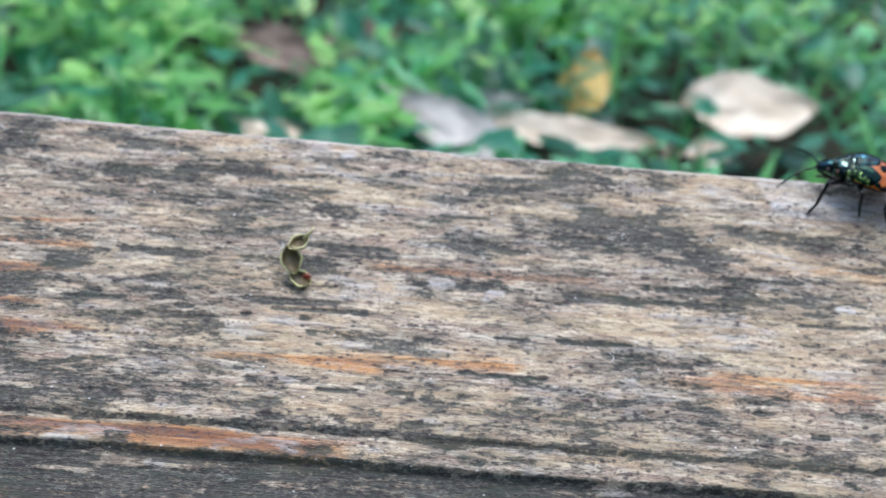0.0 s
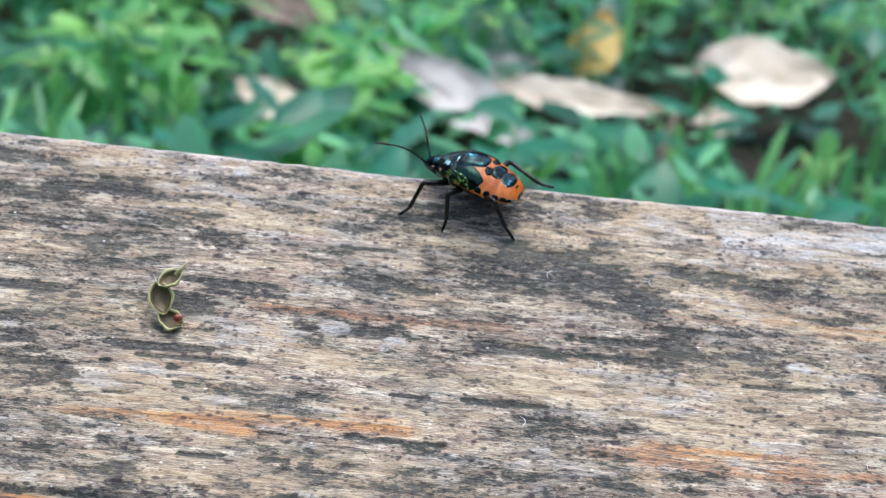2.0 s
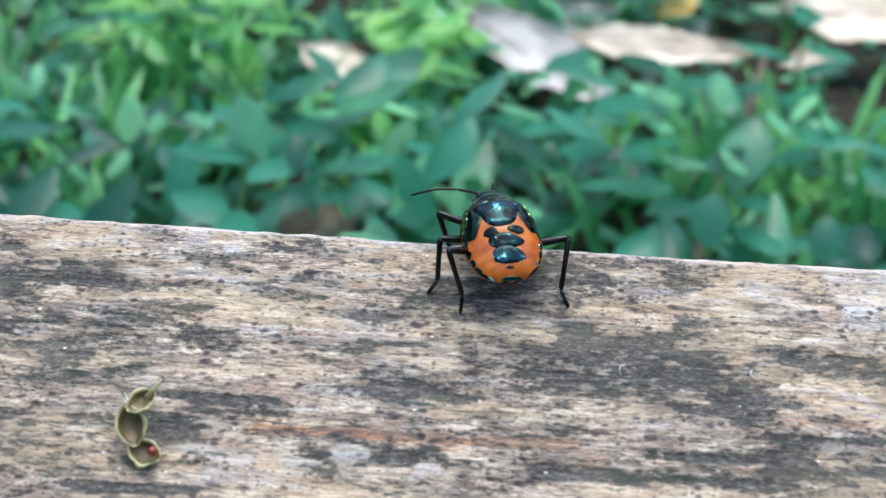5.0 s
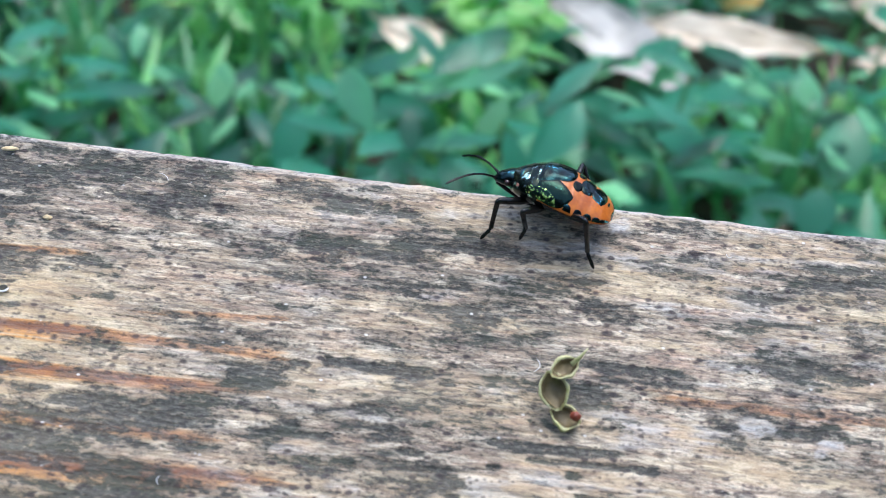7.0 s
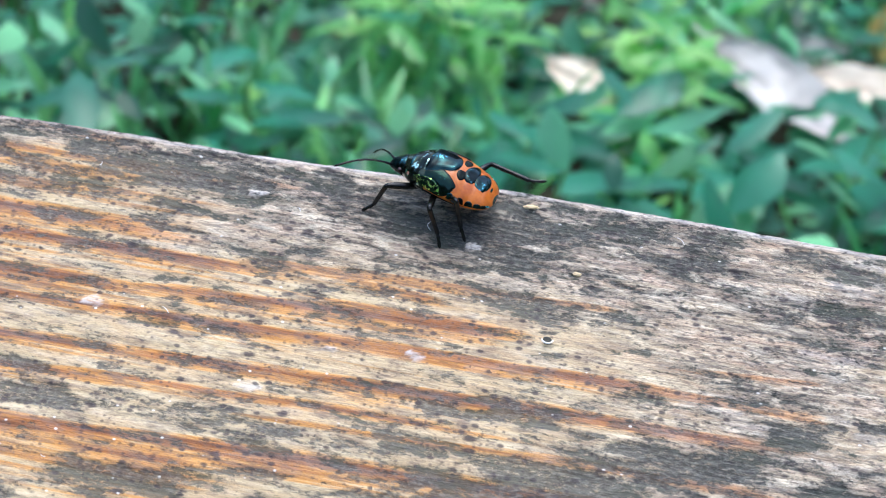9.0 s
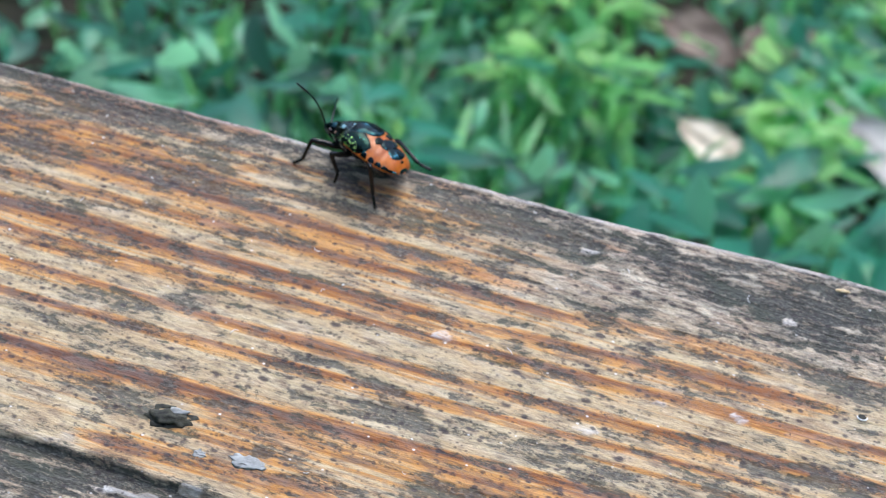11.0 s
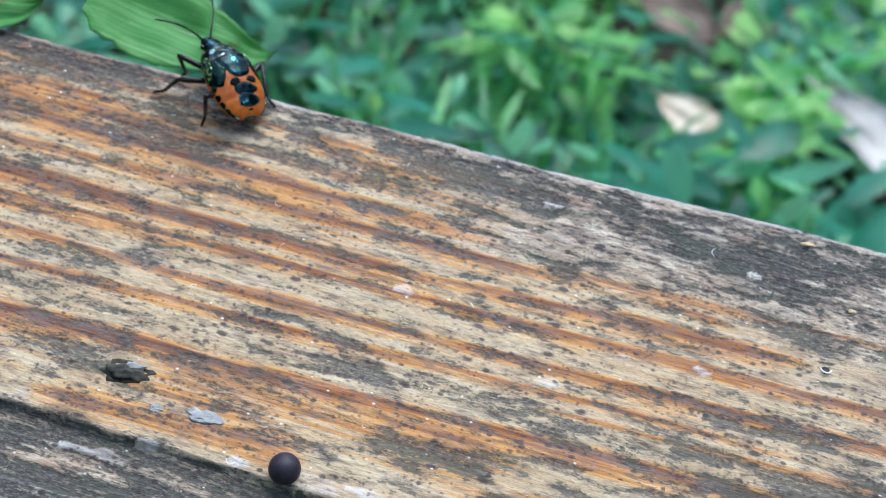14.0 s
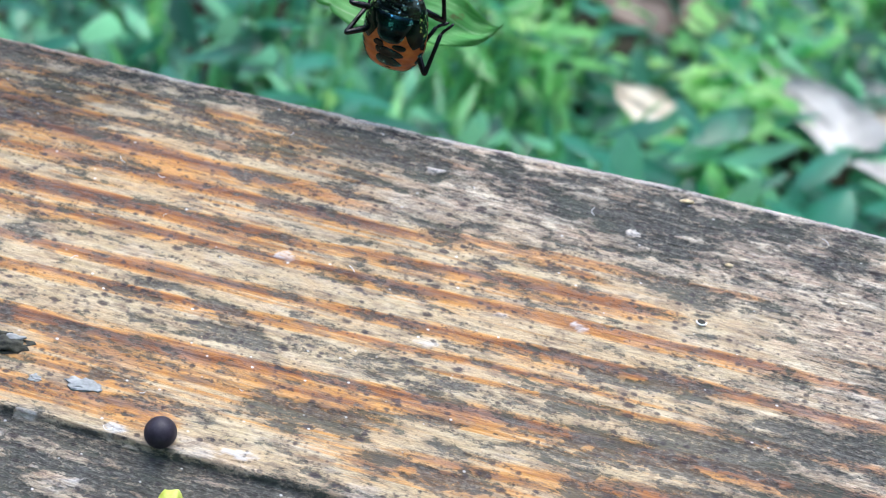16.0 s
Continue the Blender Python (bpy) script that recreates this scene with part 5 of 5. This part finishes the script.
def build_litter():
    dead_leaf("large pale tan dead leaf lying on weeds", DEAD_PALE, 0.340, 0.820, 0.048, 0.112, 0.036, 4, 30, 0.22, 1)
    dead_leaf("grey curled dead leaf among weeds", DEAD_GREY, 0.107, 0.630, 0.056, 0.118, 0.021, -38, 30, 0.35, 2)
    dead_leaf("long pinkish tan dead leaf among weeds", DEAD_PALE, 0.185, 0.695, 0.048, 0.120, 0.015, -4, 30, 0.30, 3)
    dead_leaf("grey brown rolled dead leaf among weeds", DEAD_GREY, 0.128, 0.750, 0.048, 0.07, 0.015, 12, 30, 0.5, 4)
    dead_leaf("yellow dead leaf standing among weeds", DEAD_YEL, 0.213, 0.860, 0.048, 0.075, 0.020, 75, 40, 0.2, 5)
    dead_leaf("small tan dead leaf among weeds", DEAD_PALE, -0.008, 0.615, 0.048, 0.064, 0.014, -28, 32, 0.25, 6)
    dead_leaf("dark brown dead leaf among weeds", DEAD_BRN, -0.040, 0.880, 0.048, 0.09, 0.024, -35, 30, 0.35, 7)
    dead_leaf("dull brown dead leaf among weeds", DEAD_BRN, 0.027, 0.940, 0.048, 0.09, 0.024, 45, 30, 0.35, 8)
    dead_leaf("small pale dead leaf among weeds", DEAD_PALE, 0.282, 0.684, 0.046, 0.036, 0.012, 10, 30, 0.2, 9)
    dead_leaf("small pale dead leaf among weeds", DEAD_PALE, 0.047, 0.710, 0.048, 0.05, 0.014, -20, 30, 0.2, 12)
    dead_leaf("brown dead leaf lying on soil", DEAD_BRN, -0.005, 0.46, 0.015, 0.07, 0.022, 60, 10, 0.2, 10)
    # thin brown stick
    bm = bmesh.new()
    tube(bm, [(0.185, 0.45, 0.012), (0.205, 0.53, 0.03), (0.229, 0.60, 0.04), (0.25, 0.68, 0.05)], [0.003, 0.0034, 0.003, 0.002], 8)
    tagged(part("stick", bm, DEAD_BRN), "thin brown dry stick among weeds", "stick")


def build_tree_line():
    """A closed belt of unseen trees far round the place, added to shade the low sky."""
    rng = random.Random(41)
    verts, faces = [], []
    for k in range(5200):
        a = rng.uniform(0, 2*math.pi)
        hgt = 0.2 + 5.0*rng.random()**0.8*(0.75 + 0.25*math.sin(a*5) + 0.12*math.sin(a*13 + 1))
        rad = 7.0 + 2.2*rng.random() - 0.12*hgt
        base = Vector((rad*math.cos(a), 0.5 + rad*math.sin(a), hgt))
        leaf_quads(rng, verts, faces, base, rng.uniform(0, 6.283), rng.uniform(-0.5, 1.0), rng.uniform(0.6, 1.3), rng.uniform(0.2, 0.42), 0.3)
    ob = mesh_thing("backdrop", verts, faces, TREES)
    tagged(ob, "unseen belt of dark green trees, added to shade the low sky", "trees", kind="structure")


# ---------------------------------------------------------------- poses in time

BUG = [   # seconds, place on the board (m), heading, pitch and roll (degrees)
    (0, 0.1343, -0.0012, 0.0037, 165.0, -5.6, 19.7),
    (0.5, 0.1201, -0.0015, 0.0037, 161.4, -3.7, 20.1),
    (1, 0.1073, -0.0018, 0.0036, 163.0, -3.9, 17.6),
    (1.5, 0.0931, -0.0014, 0.0036, 159.1, -7.5, 20.1),
    (2, 0.0902, -0.0019, 0.0035, 159.3, -7.4, 19.3),
    (2.5, 0.0896, -0.0023, 0.0034, 148.6, -7.5, 18.0),
    (3, 0.0879, -0.0015, 0.0035, 132.5, -9.6, 13.9),
    (5.5, 0.0870, -0.0011, 0.0035, 103.8, -16.3, 1.2),
    (6, 0.0819, -0.0015, 0.0035, 150.8, -9.0, 25.9),
    (6.5, 0.0706, -0.0011, 0.0034, 164.9, -3.6, 26.4),
    (7, 0.0545, -0.0013, 0.0034, 166.7, -1.8, 28.3),
    (7.5, 0.0373, -0.0011, 0.0033, 167.7, -1.3, 24.5),
    (8, 0.0213, -0.0020, 0.0034, 167.0, 2.3, 17.2),
    (8.5, 0.0032, -0.0014, 0.0035, 166.8, 1.1, 21.5),
    (9, -0.0139, -0.0016, 0.0035, 169.2, -0.9, 18.8),
    (9.5, -0.0321, -0.0013, 0.0037, 170.8, -0.0, 19.9),
    (10.2, -0.0473, -0.0012, 0.0037, 167.6, -1.0, 24.8),
    (10.9, -0.0635, -0.0010, 0.0036, 163.9, -2.2, 30.2),
    (11.5, -0.0786, -0.0009, 0.0036, 160.6, -3.3, 35.5),
    (12, -0.0827, -0.0009, 0.0036, 160.1, -3.4, 35.9),
    (12.5, -0.0826, -0.0005, 0.0036, 162.2, -2.9, 34.7),
    (13, -0.0810, -0.0015, 0.0036, 163.5, 9.4, 32.0),
    (13.5, -0.0836, -0.0004, 0.0037, 145.8, 1.1, 37.0),
    (14, -0.0794, -0.0020, 0.0040, 139.9, 12.0, 23.9),
    (14.5, -0.0754, -0.0015, 0.0047, 119.6, 38.3, 41.3),
    (15, -0.0729, -0.0030, 0.0053, 89.6, 62.5, 40.2),
    (15.5, -0.0689, -0.0100, 0.0143, 69.3, 59.3, 18.7),
    (16, -0.0419, -0.0012, 0.0196, 78.3, 65.1, 9.7),
]
# feet in the bug's own space: seconds, then millimetres forward, left and up
LF_a = [(0, 7.0, 5.4, -5.0), (0.5, 8.1, 5.7, -5.2), (1, 7.9, 2.7, -3.9), (1.5, 5.6, 5.1, -4.7), (2, 7.4, 6.4, -4.7), (2.5, 5.4, 7.0, -4.9), (3, 6.9, 6.7, -4.0)]
LF_b = [(5.5, 2.8, 4.7, -4.8), (6, 9.1, 5.0, -4.4), (6.5, 5.6, 3.2, -4.7), (7, 6.6, 4.1, -5.5), (7.5, 7.0, 4.1, -5.1), (8, 8.2, 4.5, -5.0), (8.5, 8.1, 4.1, -5.3), (9, 8.6, 4.2, -4.8), (9.5, 9.3, 3.9, -5.1)]
LF_c = [(10.2, 7.9, 3.6, -5.4), (10.6, 10.6, 3.4, -5.2), (10.9, 7.8, 3.2, -5.5), (11.2, 10.6, 3.1, -5.3), (11.5, 7.7, 3.0, -5.5), (12, 9.1, 2.8, -5.5), (12.5, 9.3, 2.8, -5.5), (13, 9.9, -0.1, -5.6), (13.5, 7.9, 0.6, -6.2), (14, 6.3, 1.6, -6.4), (14.5, 8.9, 4.1, -2.2), (15, 8.5, 2.2, -3.6), (15.5, 6.2, 3.6, -4.1), (16, 6.2, 3.6, -4.1)]
LM_a = [(0, -0.1, 3.4, -5.0), (0.5, -1.1, 5.1, -5.8), (1, 1.7, 6.7, -5.5), (1.5, 3.9, 5.1, -4.9), (2, 1.7, 6.0, -5.4), (2.5, -0.2, 6.0, -5.3), (3, -1.3, 7.1, -5.4)]
LM_b = [(5.5, -2.1, 7.6, -4.3), (6, 2.2, 5.5, -5.9), (6.5, 3.6, 5.7, -6.2), (7, 2.8, 2.8, -5.0), (7.5, 0.3, 3.4, -5.0), (8, -2.2, 5.9, -5.1), (8.5, -2.0, 6.0, -5.9), (9, -1.6, 5.5, -5.5), (9.5, -1.3, 5.4, -5.7)]
LM_c = [(10.2, 1.2, 4.5, -5.4), (10.6, -0.9, 3.8, -5.5), (10.9, 2.5, 3.3, -5.2), (11.2, 0.1, 2.9, -5.4), (11.5, 3.5, 2.5, -5.1), (12, 2.9, 1.7, -5.3), (12.5, 1.5, 2.6, -5.9), (13, 2.7, 2.5, -6.2), (13.5, 3.1, 4.6, -8.0), (14, 5.5, 5.9, -7.8), (14.5, -1.3, 2.9, -8.9), (15, -2.9, 4.5, -8.5), (15.5, 2.6, 7.8, -3.9), (16, 2.6, 7.8, -3.9)]
LH_a = [(0, -3.9, 2.6, -5.1), (0.5, -4.0, 4.0, -5.4), (1, -8.1, 3.0, -5.2), (1.5, -7.1, 3.5, -5.9), (2, -6.6, 2.8, -5.4), (2.5, -7.3, 0.9, -4.7), (3, -4.7, 3.9, -5.3)]
LH_b = [(5.5, -5.0, 4.9, -5.0), (6, -4.2, 3.0, -5.8), (6.5, -6.4, 3.4, -5.6), (7, -5.4, 3.1, -5.6), (7.5, -4.9, 3.4, -5.1), (8, -4.7, 3.9, -4.3), (8.5, -4.0, 3.4, -4.8), (9, -3.9, 3.7, -4.9), (9.5, -4.0, 3.4, -4.9)]
LH_c = [(10.2, -5.4, 3.0, -5.4), (10.6, -2.7, 3.0, -5.4), (10.9, -5.5, 2.9, -5.8), (11.2, -2.7, 2.8, -5.8), (11.5, -5.6, 2.7, -6.2), (12, -4.1, 2.6, -6.5), (12.5, -4.1, 3.4, -6.7), (13, -2.6, 2.7, -5.3), (13.5, -5.5, 1.9, -5.7), (14, -2.6, 3.9, -5.4), (14.5, -4.4, 5.0, -7.5), (15, -6.6, 7.6, -4.2), (15.5, -6.5, 4.2, -1.9), (16, 2.0, 4.7, -3.3)]
RF_a = [(0, 6.6, -3.6, -3.4), (0.5, 7.9, -3.6, -3.3), (1, 6.6, -3.7, -3.4), (1.5, 5.3, -3.8, -3.4), (2, 6.5, -4.0, -3.3), (2.5, 6.8, -4.5, -2.7), (3, 6.9, -3.7, -3.0)]
RF_b = [(5.5, 7.2, -3.4, -3.0), (6, 6.7, -4.4, -2.5), (6.5, 8.2, -3.9, -2.4), (7, 7.0, -3.6, -2.5), (7.5, 5.3, -4.3, -2.7), (8, 6.6, -4.2, -3.0), (8.5, 7.8, -4.0, -3.1), (9, 6.6, -3.9, -3.2), (9.5, 5.4, -3.8, -3.2)]
RF_c = [(10.2, 7.3, -3.7, -3.2), (10.6, 4.7, -3.7, -3.5), (10.9, 7.6, -3.6, -3.3), (11.2, 5.0, -3.6, -3.5), (11.5, 8.0, -3.6, -3.3), (12, 6.9, -3.6, -3.4), (12.5, 6.7, -3.7, -3.6), (13, 6.4, -3.9, -3.7), (13.5, 6.7, -3.2, -4.0), (14, 6.6, -2.4, -4.6), (14.5, 6.1, -3.8, -3.8), (15, 8.4, -6.1, -4.0), (15.5, 7.6, -4.2, -4.2), (16, 6.2, -4.4, -3.3)]
RM_a = [(0, 1.3, -4.7, -4.4), (0.5, 0.0, -4.7, -4.5), (1, 1.3, -4.7, -4.5), (1.5, 2.5, -4.7, -4.3), (2, 1.1, -4.8, -4.3), (2.5, 1.4, -5.7, -3.5), (3, 1.6, -4.6, -4.3)]
RM_b = [(5.5, 1.9, -4.3, -4.4), (6, 1.4, -5.4, -3.5), (6.5, 0.4, -5.3, -3.7), (7, 1.7, -5.1, -3.6), (7.5, 2.6, -5.3, -3.6), (8, 1.2, -5.2, -3.9), (8.5, -0.1, -5.1, -4.0), (9, 1.3, -4.9, -4.2), (9.5, 2.7, -4.7, -4.3)]
RM_c = [(10.2, 1.0, -4.6, -4.5), (10.6, 3.6, -4.5, -4.4), (10.9, 0.7, -4.5, -4.7), (11.2, 3.3, -4.4, -4.5), (11.5, 0.5, -4.3, -4.8), (12, 1.6, -4.2, -4.8), (12.5, 1.3, -4.1, -4.8), (13, 1.1, -4.1, -4.9), (13.5, 1.3, -4.0, -4.9), (14, 1.2, -2.9, -5.7), (14.5, 0.7, -4.4, -4.6), (15, 0.0, -5.6, -3.2), (15.5, 0.1, -8.2, -3.6), (16, 0.8, -5.3, -3.8)]
RH_a = [(0, -9.1, -6.3, -0.3), (0.5, -9.0, -6.3, -0.3), (1, -6.6, -5.1, -1.8), (1.5, -5.3, -4.5, -1.9), (2, -8.2, -5.5, -1.5), (2.5, -7.1, -7.0, -0.4), (3, -7.0, -4.8, -3.5)]
RH_b = [(5.5, -6.0, -6.1, -5.1), (6, -8.2, -7.1, -1.7), (6.5, -4.2, -6.4, -4.9), (7, -4.6, -6.2, -4.7), (7.5, -7.4, -6.0, -0.4), (8, -8.5, -6.3, -0.5), (8.5, -6.6, -5.5, -1.1), (9, -9.7, -6.6, -0.9), (9.5, -9.8, -6.8, -1.1)]
RH_c = [(10.2, -7.3, -6.1, -1.2), (10.6, -9.5, -5.8, -1.4), (10.9, -6.3, -5.4, -1.2), (11.2, -8.5, -5.2, -1.6), (11.5, -5.3, -4.8, -1.3), (12, -5.9, -4.4, -1.4), (12.5, -6.0, -3.8, -1.9), (13, -4.9, -3.2, -1.1), (13.5, -6.2, -5.6, -0.2), (14, -4.7, -4.8, -1.1), (14.5, -3.6, -5.0, 0.3), (15, -3.4, -5.7, -1.2), (15.5, -5.0, -8.1, 1.4), (16, 1.7, -6.2, -1.7)]
FEET = {"LF": LF_a + LF_b + LF_c, "LM": LM_a + LM_b + LM_c, "LH": LH_a + LH_b + LH_c, "RF": RF_a + RF_b + RF_c, "RM": RM_a + RM_b + RM_c, "RH": RH_a + RH_b + RH_c}
FEELER_A_a = [(0, 5.2, 4.3, -2.5), (0.5, 5.9, 3.4, 2.3), (1, 4.8, 5.1, -1.8), (1.5, 6.1, 3.5, -1.7), (2, 5.8, 3.4, 2.6), (2.5, 6.3, 3.4, 0.7), (3, 5.3, 4.6, 1.7)]
FEELER_A_b = [(5.5, 0.5, 7.2, 0.2), (6, 3.7, 5.5, 2.9), (6.5, 2.2, 6.5, -2.0), (7, 4.0, 5.9, 0.7), (7.5, 4.8, 5.0, -2.0), (8, 4.8, 5.4, 0.3), (8.5, 4.9, 4.9, -2.0), (9, 5.2, 4.9, 0.9), (9.5, 3.3, 5.7, 3.0)]
FEELER_A_c = [(12, 4.4, 1.6, 5.5), (12.5, 3.0, 3.0, 5.8), (13, 4.1, 5.9, 0.1), (13.5, 7.0, -0.6, -1.5), (14, 3.2, 6.3, 1.6), (14.5, 3.0, 6.5, -0.3), (15, 5.1, 3.2, 4.0), (15.5, 3.8, 0.6, 6.1), (16, 3.8, 0.6, 6.1)]
FEELER_B_a = [(0, 4.1, -5.8, -1.1), (0.5, 4.1, -4.6, 3.7), (1, 3.8, -5.6, 2.5), (1.5, 4.0, -5.6, 2.1), (2, 4.1, -5.0, 3.1), (2.5, 3.5, -4.8, 4.1), (3, 4.0, -5.9, 0.9)]
FEELER_B_b = [(5.5, 5.9, -1.5, -3.9), (6, 5.4, -4.8, -0.6), (6.5, 5.2, -4.9, 0.6), (7, 5.4, -4.5, -1.4), (7.5, 4.6, -4.8, -2.8), (8, 4.2, -4.3, -4.0), (8.5, 4.3, -3.7, -4.4), (9, 4.5, -4.5, -3.3), (9.5, 3.7, -4.1, -4.6)]
FEELER_B_c = [(12, 2.4, -5.4, 4.2), (12.5, 3.6, -6.1, 1.6), (13, 5.0, -4.8, 1.9), (13.5, 6.4, -3.1, -0.8), (14, 6.2, -3.7, 0.4), (14.5, 3.2, -5.5, -3.3), (15, 1.5, -6.1, -3.5), (15.5, 5.0, -3.8, 3.6), (16, 5.0, -3.8, 3.6)]
FEEL = {"A": FEELER_A_a + FEELER_A_b + FEELER_A_c, "B": FEELER_B_a + FEELER_B_b + FEELER_B_c}
LEAF = [
    (0, pose(-0.2282, -0.0139, 0.2870, -45.6, -14.8, -160.3)),
    (9.7, pose(-0.2282, -0.0139, 0.2870, -45.6, -14.8, -160.3)),
    (11.8, pose(-0.1163, -0.0000, 0.2314, -45.6, -14.8, -160.3)),
    (12, pose(-0.1105, 0.0029, 0.2297, -45.4, -13.3, -161.0)),
    (12.5, pose(-0.0922, 0.0094, 0.2295, -42.6, -5.4, 179.7)),
    (13, pose(-0.0893, 0.0075, 0.2282, -37.1, -0.8, 160.7)),
    (13.5, pose(-0.0812, 0.0091, 0.2294, -42.1, -8.1, 176.6)),
    (14, pose(-0.0788, 0.0091, 0.2299, -45.1, -12.0, -170.5)),
    (14.5, pose(-0.0735, 0.0077, 0.2294, -45.5, -19.9, -171.2)),
    (15, pose(-0.0663, 0.0047, 0.2339, -46.2, -11.2, -169.4)),
    (15.5, pose(-0.0608, -0.0004, 0.2311, -45.2, -23.1, -174.5)),
    (16, pose(-0.0323, 0.0036, 0.2417, -47.7, -14.2, -179.2)),
]

def bug_pose(x, y, z, yaw, pitch, roll):
    return TILT @ Matrix.Translation((x, y, z)) @ Matrix.Rotation(radians(yaw), 4, 'Z') \
        @ Matrix.Rotation(radians(-pitch), 4, 'Y') @ Matrix.Rotation(radians(roll), 4, 'X')


def bend(hip, a, b, foot):
    """The poses of thigh and shin that put the foot in place, knee upward and outward."""
    h, f = Vector(hip), Vector(foot)
    d = f - h
    r = min(max(d.length, abs(a - b) + 0.4), (a + b)*0.985)
    d.normalize()
    up = Vector((0.25*(hip[0] - 0.6), 0.9, 1.0)) if hip[1] > 0 else Vector((-0.2, -0.9, 0.12)) if hip[0] < 0 else Vector((-1.0, -0.3, -0.2))
    side = d.cross(up).normalized()
    lift = side.cross(d).normalized()
    ca = (a*a + r*r - b*b)/(2*a*r)
    knee = h + d*(a*ca) + lift*(a*math.sqrt(max(0.0, 1 - ca*ca)))
    x = (knee - h).normalized()
    yv = side
    zv = x.cross(yv)
    m = Matrix((x, yv, zv)).transposed().to_4x4()
    m.translation = h*MM
    t = (h + d*r - knee).normalized()
    loc = Vector((t.dot(x), 0, t.dot(zv)))
    ang = math.atan2(-loc.z, loc.x)
    s = Matrix.Translation((a*MM, 0, 0)) @ Matrix.Rotation(ang, 4, 'Y')
    return m, s


def aim(base, v):
    """A pose at base whose x axis points along v, z as high as it can."""
    x = Vector(v).normalized()
    y = Vector((0, 0, 1)).cross(x).normalized()
    m = Matrix((x, y, x.cross(y))).transposed().to_4x4()
    m.translation = Vector(base)*MM
    return m


def motions():
    walk(bug, [(t, bug_pose(*r)) for t, *r in BUG])
    for key, rows in FEET.items():
        hip, a, b = LEGS[key]
        both = [(t, bend(hip, a, b, f)) for t, *f in rows]
        walk(limbs[key][0], [(t, m) for t, (m, s) in both])
        walk(limbs[key][1], [(t, s) for t, (m, s) in both])
    for key, rows in FEEL.items():
        base = (6.75, 0.5 if key == "A" else -0.5, -0.02)
        walk(feel[key], [(t, aim(base, v)) for t, *v in rows])
    walk(sprig, LEAF)


build_ground()
board = build_board()
bug, limbs, feel = build_bug()
sprig = build_sprig()
build_husk()
build_seed()
build_knot()
build_scraps()
build_litter()
build_weeds()
build_pale_and_sunlit()
build_undergrowth()
build_tree_line()
motions()
